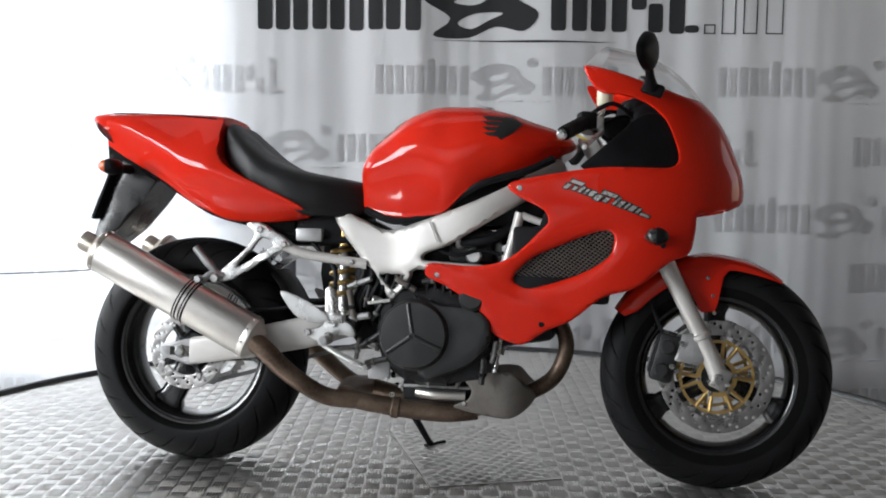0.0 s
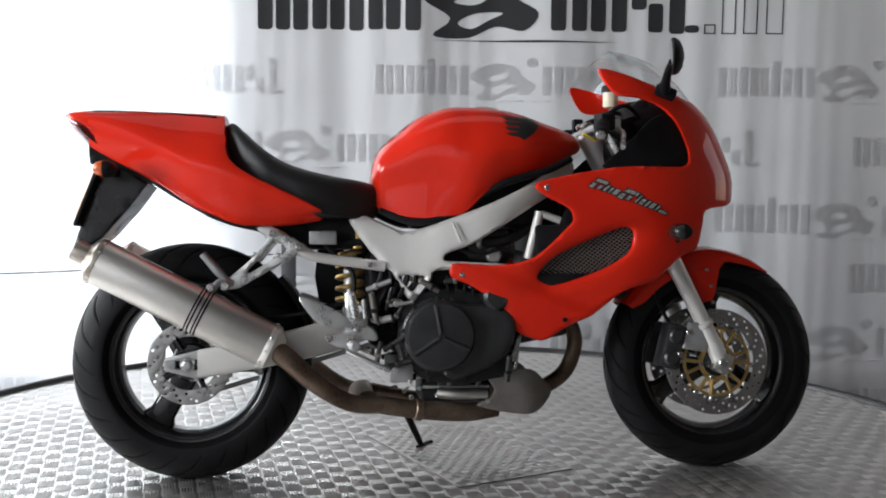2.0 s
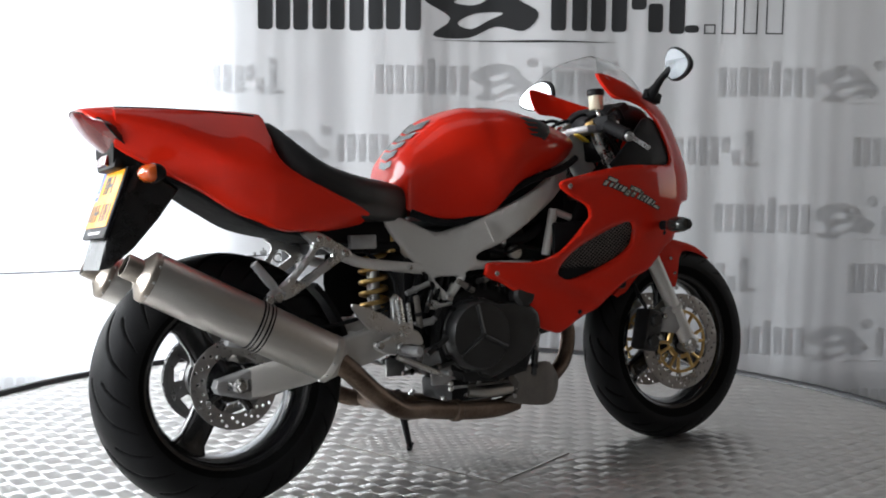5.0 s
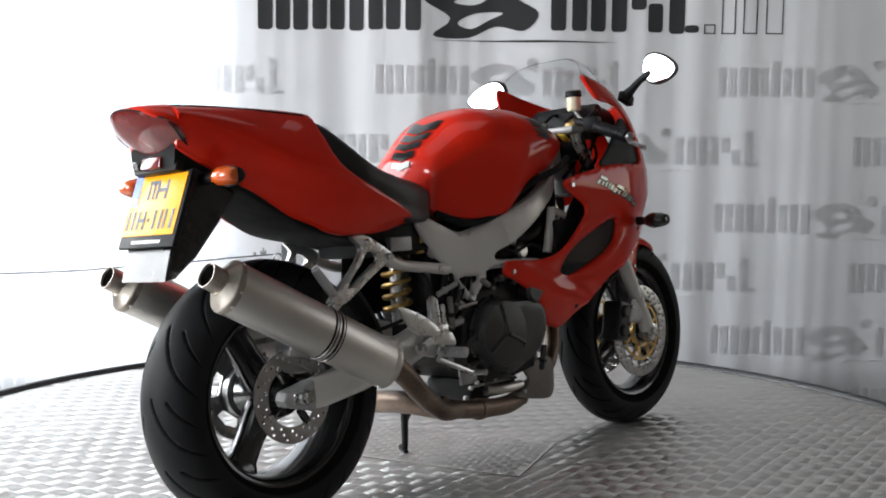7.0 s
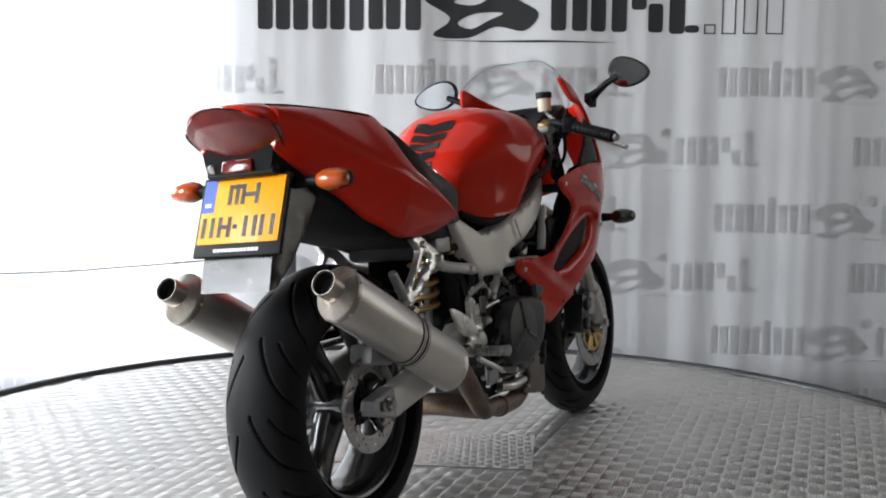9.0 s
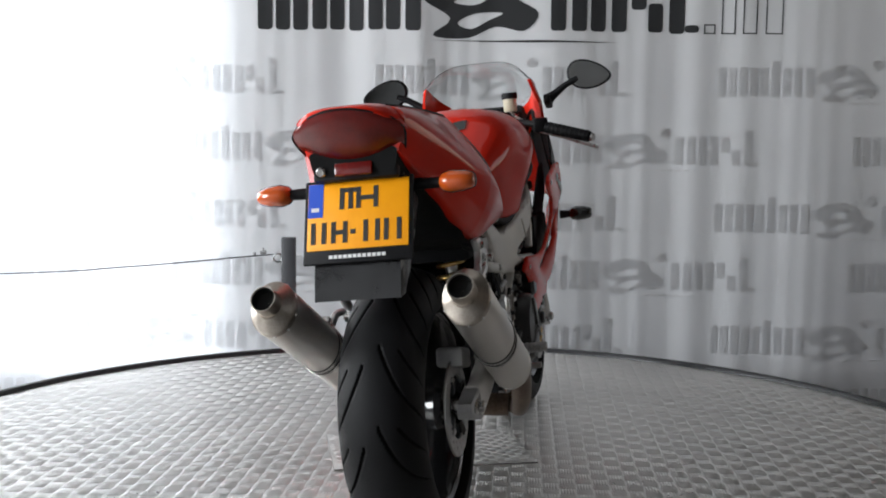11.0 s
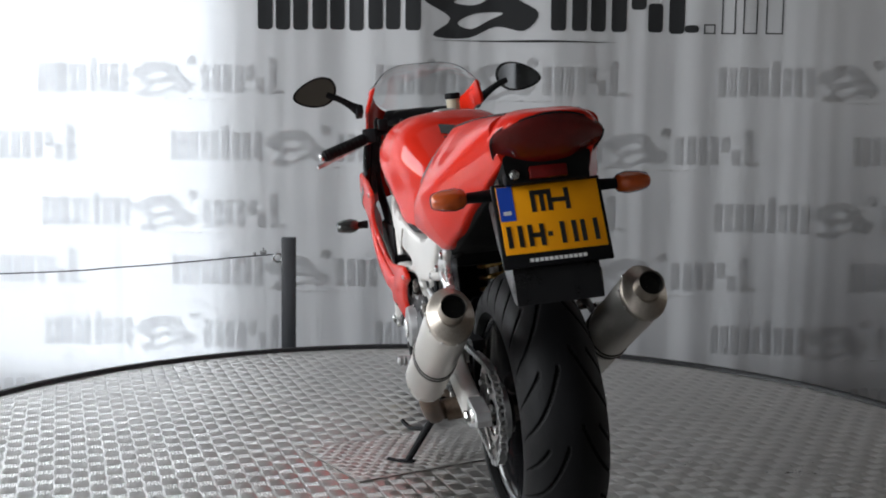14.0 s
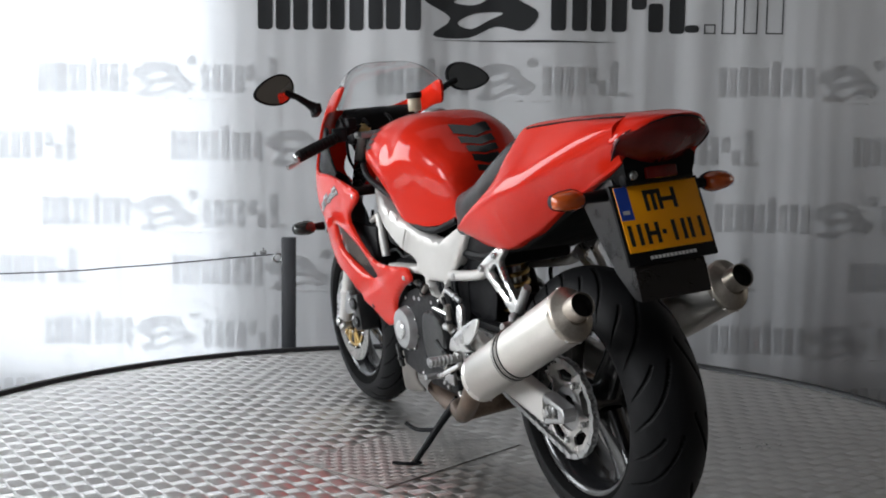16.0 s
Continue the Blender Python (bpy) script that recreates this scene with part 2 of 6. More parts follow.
def panel(outline, depth, thick=0.006, holes=(), grid=0.015, round_edge=0.008, smooth_steps=4, sharp=False):
    """A moulded shell: an outline in x and z, its side distance depth(x, z), with rolled edges and real thickness, on the -y side."""
    loops = []
    for loop in (outline, *holes):
        loops.append([tuple(p)[:2] for p in (spline([(*q, 0) for q in loop], smooth_steps, True) if not sharp else [Vector((*q, 0)) for q in loop])])
    pts, cons = [], []
    for loop in loops:
        k = len(pts)
        pts += [Vector(p) for p in loop]
        cons += [(k + i, k + (i + 1) % len(loop)) for i in range(len(loop))]
    lo, hi = np.min(loops[0], 0), np.max(loops[0], 0)
    g = [(x + (0.5 * grid if j % 2 else 0), z) for j, z in enumerate(np.arange(lo[1], hi[1], grid)) for x in np.arange(lo[0], hi[0], grid)]
    for off in (0.3 * round_edge, round_edge):
        for loop in loops:
            A = np.asarray(loop)
            T = np.roll(A, -1, 0) - np.roll(A, 1, 0)
            Nn = np.c_[-T[:, 1], T[:, 0]] / np.maximum(np.hypot(*T.T), 1e-9)[:, None]
            for sgn in (1, -1):
                g += [tuple(p) for p in A + sgn * off * Nn]
    d, ins = edge_gap(g, loops)
    g = [Vector(p) for p, dd, ii in zip(g, d, ins) if ii and dd > 0.25 * round_edge]
    v2, e2, f2, *_ = geometry.delaunay_2d_cdt(pts + g, cons, [], 0, 1e-6)
    C = np.array([(sum(v2[i].x for i in f) / 3, sum(v2[i].y for i in f) / 3) for f in f2])
    _, keep = edge_gap(C, loops)
    F = [tuple(f) for f, k in zip(f2, keep) if k]
    d, _ = edge_gap([tuple(v) for v in v2], loops)
    V, n = [], len(v2)
    for p, dd in zip(v2, d):
        t = min(1.0, dd / round_edge)
        V.append((p.x, -(depth(p.x, p.y) - round_edge * 0.7 * (1 - math.sqrt(max(0, 1 - (1 - t) ** 2)))), p.y))
    for p in v2:
        V.append((p.x, -(depth(p.x, p.y) - round_edge * 0.7 - thick), p.y))
    edges = {}
    for f in F:
        for i in range(3):
            edges[(f[i], f[(i + 1) % 3])] = 1
    side = [(a, b, b + n, a + n) for a, b in edges if (b, a) not in edges]
    return V, F + [tuple(i + n for i in reversed(f)) for f in F] + side


def slab(outline, y0, y1, bev=0.003, holes=()):
    """A plate cut to an outline in x and z, between two side distances."""
    yc = max(abs(y0), abs(y1))
    geo = panel(outline, lambda x, z: yc, abs(y1 - y0), holes, 0.03, bev, 1, True)
    return geo


def body(keys, profile, steps=40, x_range=None, back=None, blend=(0, 1)):
    """A closed shell along x. keys: (x, z top, z bottom, half width); profile: half section as (width, height) fractions from top to bottom, which turns into back towards the rear."""
    top, bot, wid = [[(k[0], k[i]) for k in keys] for i in (1, 2, 3)]
    xs = np.linspace(*(x_range or (keys[0][0], keys[-1][0])), steps)
    rings = []
    for x in xs:
        now = profile(x) if callable(profile) else profile
        f = min(1, max(0, (x - blend[0]) / (blend[1] - blend[0]))) if back else 1
        f = f * f * (3 - 2 * f)
        half = spline([(p[0] * f + q[0] * (1 - f), p[1] * f + q[1] * (1 - f), 0) for p, q in zip(now, back or now)], 6)
        zt, zb, w = curve1(top, x), curve1(bot, x), curve1(wid, x)
        right = [(x, -w * p.x, zb + (zt - zb) * p.y) for p in half]
        rings.append(right + [(a, -b, c) for a, b, c in reversed(right[1:-1])])
    return loft(rings)

# ---------------------------------------------------------------- the hall
def setting(name, geo, mat, label="", smooth=False):
    ob = put(name, mesh_of(name, geo[0], geo[1], smooth), mat)
    return tagged(ob, label, kind="structure")


setting("floor", block(-4.7, 4.7, -5.2, 3.3, FLOOR_Z - 0.1, FLOOR_Z, 0), CONCRETE, "grey concrete hall floor under the turntable")
setting("ceiling", block(-4.7, 4.7, -5.2, 3.3, 4.0, 4.12, 0), CEIL, "plain pale grey hall ceiling")
setting("wall_east", join(block(4.5, 4.62, -5.0, 0.3, FLOOR_Z, 4.0, 0), block(4.5, 4.62, 2.1, 2.8, FLOOR_Z, 4.0, 0), block(4.5, 4.62, 0.3, 2.1, FLOOR_Z, 0.5, 0), block(4.5, 4.62, 0.3, 2.1, 2.5, 4.0, 0)), WALL_WARM, "unseen beige hall wall with one opening added for the warm lamp")
setting("wall_south", block(-4.5, 4.5, -5.12, -5.0, FLOOR_Z, 4.0, 0), WALL, "plain grey hall wall")
WIN_R = -1.10
setting("wall_north", join(block(WIN_R, 4.5, 2.62, 2.80, FLOOR_Z, 4.0, 0), block(-4.5, WIN_R, 2.62, 2.80, 2.52, 4.0, 0),
                           block(-4.5, WIN_R, 2.62, 2.80, FLOOR_Z, -0.40, 0), block(-4.5, -4.1, 2.62, 2.80, -0.40, 2.52, 0)), WALL, "pale wall with a tall window behind the banner")
# unseen wall, its openings made to hold the two added side lamps
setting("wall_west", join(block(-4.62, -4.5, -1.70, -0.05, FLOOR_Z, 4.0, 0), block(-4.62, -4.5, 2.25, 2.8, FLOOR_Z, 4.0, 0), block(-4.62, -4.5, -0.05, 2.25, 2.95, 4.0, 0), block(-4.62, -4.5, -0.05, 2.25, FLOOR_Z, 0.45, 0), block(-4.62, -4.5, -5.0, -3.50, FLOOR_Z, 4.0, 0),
                          block(-4.62, -4.5, -3.50, -1.70, 2.95, 4.0, 0), block(-4.62, -4.5, -3.50, -1.70, FLOOR_Z, 0.45, 0)), WALL_WEST, "unseen pale wall with two openings added for the fill lamps")

# banner curtain with its printed rows
YAW = radians(-1.5)


def fold(x):
    """Depth of the cloth's hanging folds."""
    return (0.022 * math.sin(x * 6.5 + 1.3 * math.sin(x * 2.3)) + 0.006 * math.sin(x * 19.0 + 2.0 * math.sin(x * 4.1 + 1)) + 0.0016 * math.sin(x * 47 + 3 * math.sin(x * 7)))


def on_curtain(x, z, lift=0.0):
    k = 0.75 + 0.25 * math.sin(z * 1.1 + x)
    return (x, CURTAIN_Y + x * math.tan(YAW) + fold(x) * k - lift, z)


xs, zs = np.linspace(-4.2, 4.2, 561), np.linspace(FLOOR_Z + 0.01, 3.6, 18)
cv = [on_curtain(x, z) for z in zs for x in xs]
cf = [(j * 561 + i, j * 561 + i + 1, (j + 1) * 561 + i + 1, (j + 1) * 561 + i) for j in range(17) for i in range(560)]
curtain = tagged(put("banner_curtain", mesh_of("banner_curtain", cv, cf), CURTAIN), "white cloth banner curtain hanging in soft vertical folds", "curtain")
solid = curtain.modifiers.new("cloth", "SOLIDIFY")
solid.thickness, solid.offset = 0.002, 1


# plain white curtain across half of the opposite wall, which shows in the mirrors
bx, bz = np.linspace(-4.4, -0.3, 220), np.linspace(FLOOR_Z + 0.02, 3.5, 6)
bv = [(x, -4.86 + 0.035 * math.sin(x * 17 + 1.5 * math.sin(x * 3.1)), z) for z in bz for x in bx]
bf = [(j * 220 + i, j * 220 + i + 1, (j + 1) * 220 + i + 1, (j + 1) * 220 + i) for j in range(5) for i in range(219)]
back_curtain = tagged(put("hall_curtain", mesh_of("hall_curtain", bv, bf), CURTAIN), "plain white curtain in tight vertical folds before the wall", "curtain")
hem = back_curtain.modifiers.new("cloth", "SOLIDIFY")
hem.thickness, hem.offset = 0.002, 1


def print_shape(outline, mat, name, lift, holes=()):
    """A printed patch that lies on the cloth."""
    loops = [[tuple(p) for p in loop] for loop in (outline, *holes)]
    lo, hi = np.min(loops[0], 0), np.max(loops[0], 0)
    pts, cons = [], []
    for loop in loops:
        dense = []
        for a, b in zip(loop, loop[1:] + loop[:1]):
            n = max(1, int(abs(b[0] - a[0]) / 0.02))
            dense += [(a[0] + (b[0] - a[0]) * i / n, a[1] + (b[1] - a[1]) * i / n) for i in range(n)]
        k = len(pts)
        pts += [Vector(p) for p in dense]
        cons += [(k + i, k + (i + 1) % len(dense)) for i in range(len(dense))]
    g = [(x, z) for x in np.arange(lo[0], hi[0], 0.015) for z in np.linspace(lo[1], hi[1], 5)[1:-1]]
    if g:
        d, ins = edge_gap(g, loops)
        pts += [Vector(p) for p, dd, ii in zip(g, d, ins) if ii and dd > 0.003]
    v2, _, f2, *_ = geometry.delaunay_2d_cdt(pts, cons, [], 0, 1e-6)
    C = [(sum(v2[i].x for i in f) / len(f), sum(v2[i].y for i in f) / len(f)) for f in f2]
    _, keep = edge_gap(C, loops)
    return [on_curtain(p.x, p.y, lift) for p in v2], [tuple(f) for f, k in zip(f2, keep) if k]

# ---------------------------------------------------------------- the turntable
R_DISC = 1.70
DECK_Z = -0.012
turntable = thing("turntable", "round aluminium tread-plate turntable with a black rubber edge", "turntable")
part("deck", lathe([(0.0001, -0.05), (R_DISC, -0.05), (R_DISC, 0.0), (0.0001, 0.0)], 160, "z"), TREAD, turntable, "bright aluminium tread plate", split=30)
part("edge_strip", lathe([(R_DISC - 0.004, -0.06), (R_DISC + 0.018, -0.055), (R_DISC + 0.024, -0.02), (R_DISC + 0.022, 0.006), (R_DISC + 0.012, 0.017), (R_DISC - 0.002, 0.016), (R_DISC - 0.009, 0.006), (R_DISC - 0.010, 0.001)], 160, "z", True), EDGE, turntable, "black rubber edge strip")
part("pedestal", lathe([(R_DISC - 0.12, FLOOR_Z), (R_DISC - 0.12, -0.05)], 96, "z"), POST, turntable, "dark skirt under the deck")


def tread_bars(pitch, inside, turn, bar, height):
    """Raised bars in groups of five that alternate in direction."""
    V, F = [], []
    n = int(2 * 1.75 / pitch) + 2
    c, s = math.cos(turn), math.sin(turn)
    gx, gy = np.meshgrid(np.arange(-n // 2, n // 2), np.arange(-n // 2, n // 2))
    L, W = bar
    base = np.array([(-L, -W, 0), (L, -W, 0), (L, W, 0), (-L, W, 0), (-L * 0.86, -W * 0.5, height * 0.8), (L * 0.86, -W * 0.5, height * 0.8),
                     (L * 0.86, W * 0.5, height * 0.8), (-L * 0.86, W * 0.5, height * 0.8), (-L * 0.76, 0, height), (L * 0.76, 0, height)])
    faces = np.array([(0, 1, 5, 4), (2, 3, 7, 6), (4, 5, 9, 8), (6, 7, 8, 9), (1, 2, 6, 5), (3, 0, 4, 7)])
    ends = np.array([(5, 6, 9), (7, 4, 8)])
    cells = np.c_[gx.ravel(), gy.ravel()]
    out = []
    for k in range(5):
        off = (k - 2) * pitch * 0.168
        for par in (0, 1):
            cc = cells[(cells.sum(1) % 2) == par] * pitch
            b = base.copy()
            if par:
                b = b[:, [1, 0, 2]]
                o = np.array((off, 0, 0))
            else:
                o = np.array((0, off, 0))
            pts = cc[:, None, :] + (b + o)[None, :, :2]
            z = np.broadcast_to(b[:, 2], pts.shape[:2])
            out.append(np.concatenate([pts, z[..., None]], 2))
    P = np.concatenate(out)
    x, y = P[..., 0] * c - P[..., 1] * s, P[..., 0] * s + P[..., 1] * c
    P = np.stack([x, y, P[..., 2]], 2)
    P = P[inside(P[:, :, 0], P[:, :, 1]).all(1)]
    m = len(P)
    idx = np.arange(m)[:, None] * 10
    quads = np.concatenate([idx + f for f in faces])
    tris = np.concatenate([idx + f for f in ends])
    me = bpy.data.meshes.new("tread")
    me.vertices.add(m * 10)
    me.vertices.foreach_set("co", P.reshape(-1))
    me.loops.add(quads.size + tris.size)
    me.loops.foreach_set("vertex_index", np.concatenate([quads.ravel(), tris.ravel()]).astype(np.int32))
    me.polygons.add(len(quads) + len(tris))
    me.polygons.foreach_set("loop_start", np.concatenate([np.arange(len(quads)) * 4, quads.size + np.arange(len(tris)) * 3]).astype(np.int32))
    me.update(calc_edges=True)
    me.validate()
    return me


bars = put("tread_pattern", tread_bars(0.0445, lambda x, y: np.hypot(x, y) < R_DISC - 0.012, radians(9), (0.0216, 0.0036), 0.0024), TREAD, turntable)
tagged(bars, "raised five-bar tread pattern", kind="stuff")

# loose plate under the side stand
plate = thing("stand_plate", "small loose worn tread plate under the side stand", "metal plate")
PLATE_AT = pose(0.079, 0.055, 0.0, 0, 0, 22.5)
sheet = part("sheet", block(-0.182, 0.182, -0.288, 0.288, 0.0022, 0.0050, 0.0006), TREAD_DULL, plate, smooth=False)
sheet.data.materials.append(DULL)
sheet.data.polygons.foreach_set("material_index", [0 if p.normal.z > 0.95 else 1 for p in sheet.data.polygons])
pb = tread_bars(0.0225, lambda x, y: (abs(x) < 0.178) & (abs(y) < 0.284), radians(3), (0.0108, 0.0018), 0.0014)
pb.transform(Matrix.Translation((0, 0, 0.0050)))
tagged(put("tread_pattern", pb, TREAD_DULL, plate), kind="stuff")

# ---------------------------------------------------------------- the motorcycle
bike = thing("motorcycle", "red half-faired sports motorcycle with twin silencers on its side stand", "motorcycle")
AXLE_R, AXLE_F = (-0.680, 0.0, 0.303), (0.750, 0.0, 0.290)


def tyre_mesh(R, half, rim_r, segs, grooves):
    """A tyre with a round crown and cut grooves."""
    across = 120
    V, F = [], []
    sect = R - rim_r
    for i in range(segs):
        a = 2 * math.pi * i / segs
        for j in range(across + 1):
            u = -1 + 2 * j / across
            ang = u * radians(128)
            y = half * math.sin(ang) if abs(ang) < math.pi / 2 else math.copysign(half * (1 - 0.16 * ((abs(ang) - math.pi / 2) / radians(38)) ** 2), ang)
            if abs(ang) < math.pi / 2:
                r = R - half * 0.92 * (1 - math.cos(ang))
            else:
                t = (abs(ang) - math.pi / 2) / radians(38)
                r = R - half * 0.92 - (sect - half * 0.92) * t
            if grooves:
                r -= 0.005 * groove(a, ang, half)
            V.append((r * math.cos(a), y, r * math.sin(a)))
    n = across + 1
    for i in range(segs):
        k = (i + 1) % segs
        for j in range(across):
            F.append((i * n + j, i * n + j + 1, k * n + j + 1, k * n + j))
    return V, F


def groove(a, ang, half):
    """1 inside one of the swept grooves, else 0."""
    s = ang / radians(90)
    if abs(s) > 0.92 or abs(s) < 0.05:
        return 0.0
    n = 24
    q = abs(s)
    sweep = 3.0 * q ** 0.85 + 0.28 * math.sin(q * 4.5)
    steep = (2.55 * max(q, 0.05) ** -0.15 + 1.26 * math.cos(q * 4.5)) * (2 * math.pi * 0.29 / n) / (half * math.pi / 2)
    turn = a * n / (2 * math.pi) - sweep + (0.5 if s < 0 else 0.0)
    ph, long_one = turn % 1.0, int(math.floor(turn)) % 2
    if q < (0.10 if long_one else 0.40):
        return 0.0
    w = 0.0035 * math.sqrt(1 + steep * steep) / (2 * math.pi * 0.29 / n) * (1.0 if q < 0.7 else 1.0 - (q - 0.7) / 0.30)
    return max(0.0, min(1.0, (w - abs(ph - 0.5)) / (0.4 * w + 0.001)))


def wheel(name, axle, R, half, rim_r, rim_half, label):
    w = new(name)
    w.parent = bike
    w.location = axle
    tagged(w, label)
    ty = part("tyre", tyre_mesh(R, half, rim_r - 0.004, 900, True), RUBBER, w, "black grooved tyre", split=60)
    me = ty.data
    # sunken faces take the darker groove colour, deepening their shade
    me.materials.append(GROOVE)
    co = np.empty(len(me.vertices) * 3)
    me.vertices.foreach_get("co", co)
    co = co.reshape(-1, 3)
    low = []
    for p in me.polygons:
        c = co[list(p.vertices)].mean(0)
        a = math.atan2(c[2], c[0])
        ang = math.asin(max(-1, min(1, c[1] / half)))
        low.append(1 if math.hypot(c[0], c[2]) < R - half * 0.92 * (1 - math.cos(ang)) - 0.0022 and abs(c[1]) < half * 0.985 else 0)
    me.polygons.foreach_set("material_index", low)
    rr, h = rim_r, rim_half
    part("rim", lathe([(rr + 0.004, -h), (rr + 0.006, -h + 0.006), (rr - 0.004, -h + 0.012), (rr - 0.014, -h + 0.03), (rr - 0.022, 0), (rr - 0.014, h - 0.03), (rr - 0.004, h - 0.012), (rr + 0.006, h - 0.006), (rr + 0.004, h),
                       (rr - 0.010, h), (rr - 0.018, h - 0.008), (rr - 0.026, h - 0.028), (rr - 0.032, 0), (rr - 0.026, -h + 0.028), (rr - 0.018, -h + 0.008), (rr - 0.010, -h)], 96, "y", True), GLOSS_BLACK, w, "gloss black cast rim", split=50)
    part("hub", lathe([(0.012, -0.075), (0.045, -0.075), (0.052, -0.06), (0.042, -0.03), (0.04, 0.03), (0.052, 0.06), (0.045, 0.075), (0.012, 0.075)], 40), GLOSS_BLACK, w)
    return w


def spokes(w, rim_r, count, turn, thick):
    for k in range(count):
        a = turn + 2 * math.pi * k / count
        rings = []
        for r, wd, th in ((0.035, 0.030, 0.028), (0.06, 0.030, 0.026), (0.11, 0.026, 0.022), (0.16, 0.027, 0.022), (rim_r - 0.035, 0.036, 0.026), (rim_r - 0.02, 0.046, 0.034)):
            ring = []
            for q in range(16):
                b = 2 * math.pi * q / 16
                cx, cy = math.copysign(abs(math.cos(b)) ** 0.6, math.cos(b)) * wd * thick, math.copysign(abs(math.sin(b)) ** 0.6, math.sin(b)) * th
                ring.append((r * math.cos(a) - cx * math.sin(a), cy, r * math.sin(a) + cx * math.cos(a)))
            rings.append(ring)
        part("spoke", loft(rings), GLOSS_BLACK, w)


rear = wheel("rear_wheel", AXLE_R, 0.3145, 0.090, 0.213, 0.072, "rear wheel with a wide black tyre on a gloss black cast rim")
spokes(rear, 0.213, 3, radians(240), 1.3)
front = wheel("front_wheel", AXLE_F, 0.3005, 0.061, 0.211, 0.048, "front wheel with a black tyre on a gloss black cast rim")
spokes(front, 0.211, 3, radians(211), 1.05)

# tank
tank_half = [(0, 1), (0.30, 0.992), (0.58, 0.945), (0.82, 0.82), (0.965, 0.60), (1.0, 0.40), (0.93, 0.20), (0.84, 0.04), (0.78, 0.0), (0.4, 0.0), (0, 0.0)]
TANK = [(-0.207, 0.800, 0.760, 0.060), (-0.203, 0.825, 0.735, 0.090), (-0.190, 0.860, 0.708, 0.115), (-0.134, 0.915, 0.688, 0.142), (-0.065, 0.966, 0.680, 0.168), (0.020, 0.989, 0.690, 0.190),
        (0.095, 0.988, 0.752, 0.200), (0.180, 0.974, 0.798, 0.192), (0.258, 0.948, 0.820, 0.165), (0.337, 0.921, 0.855, 0.115), (0.366, 0.900, 0.872, 0.07), (0.372, 0.890, 0.880, 0.03)]
tank_back = [(0, 1), (0.32, 0.99), (0.60, 0.945), (0.86, 0.84), (0.985, 0.70), (1.0, 0.58), (0.905, 0.36), (0.85, 0.06), (0.80, 0.0), (0.4, 0.0), (0, 0.0)]
tank = part("fuel_tank", body(TANK, tank_half, 72, None, tank_back, (-0.06, 0.10)), RED, bike, "glossy red fuel tank")

# tail
tail_half = [(0, 1), (0.28, 0.997), (0.50, 0.975), (0.61, 0.915), (0.79, 0.745), (0.94, 0.57), (1.0, 0.46), (0.985, 0.36), (0.90, 0.19), (0.78, 0.05), (0.68, 0.0), (0.35, 0.005), (0, 0.005)]
TAIL = [(-1.008, 0.952, 0.938, 0.060), (-0.985, 0.957, 0.905, 0.094), (-0.92, 0.963, 0.856, 0.116), (-0.851, 0.964, 0.818, 0.136), (-0.756, 0.963, 0.767, 0.164), (-0.667, 0.960, 0.709, 0.190), (-0.605, 0.955, 0.682, 0.203),
        (-0.588, 0.952, 0.674, 0.205), (-0.533, 0.925, 0.661, 0.206), (-0.459, 0.868, 0.660, 0.200), (-0.345, 0.740, 0.674, 0.178), (-0.334, 0.725, 0.680, 0.165)]
tail_back = [(0, 1), (0.35, 0.99), (0.65, 0.955), (0.86, 0.89), (0.97, 0.80), (1.0, 0.70), (0.985, 0.58), (0.95, 0.42), (0.90, 0.25), (0.85, 0.10), (0.78, 0.0), (0.35, 0.005), (0, 0.005)]
TAIL_CUT = [(-0.590, 0.952), (-0.578, 0.838), (-0.533, 0.795), (-0.459, 0.758), (-0.345, 0.702), (-0.334, 0.692)]


def ease(x, a, b):
    f = min(1.0, max(0.0, (x - a) / (b - a)))
    return f * f * (3 - 2 * f)


def tail_shell():
    """The cowl with its flanks, which run on below the seat where the seat's line cuts the section off."""
    top, bot, wid = [[(k[0], k[i]) for k in TAIL] for i in (1, 2, 3)]
    rings = []
    for x in np.linspace(-0.936, -0.334, 150):
        f = ease(x, -0.97, -0.66)
        half = spline([(p[0] * f + q[0] * (1 - f), p[1] * f + q[1] * (1 - f), 0) for p, q in zip(tail_half, tail_back)], 6)
        zt, zb, w = curve1(top, x), curve1(bot, x), curve1(wid, x)
        cut = curve1(TAIL_CUT, x) if x > -0.590 else 9.0
        right = [(x, -w * p.x, min(cut, zb + (zt - zb) * p.y)) for p in half]
        rings.append(right + [(a, -b, c) for a, b, c in reversed(right[1:-1])])
    return loft(rings)


tail = part("tail_fairing", tail_shell(), RED, bike, "red tail fairing with a single-seat cowl")

# seat
seat_half = [(0, 0.985), (0.3, 1.0), (0.7, 0.97), (0.93, 0.85), (1.0, 0.6), (0.98, 0.3), (0.95, 0.0), (0.5, 0.0), (0, 0.0)]
SEAT = [(-0.592, 0.925, 0.80, 0.105), (-0.575, 0.934, 0.79, 0.135), (-0.537, 0.905, 0.762, 0.165), (-0.475, 0.852, 0.738, 0.184), (-0.413, 0.820, 0.712, 0.184), (-0.32, 0.797, 0.682, 0.165), (-0.227, 0.782, 0.682, 0.118), (-0.19, 0.772, 0.69, 0.090)]
part("seat", body(SEAT, seat_half, 48), SEAT_MAT, bike, "black vinyl rider seat")

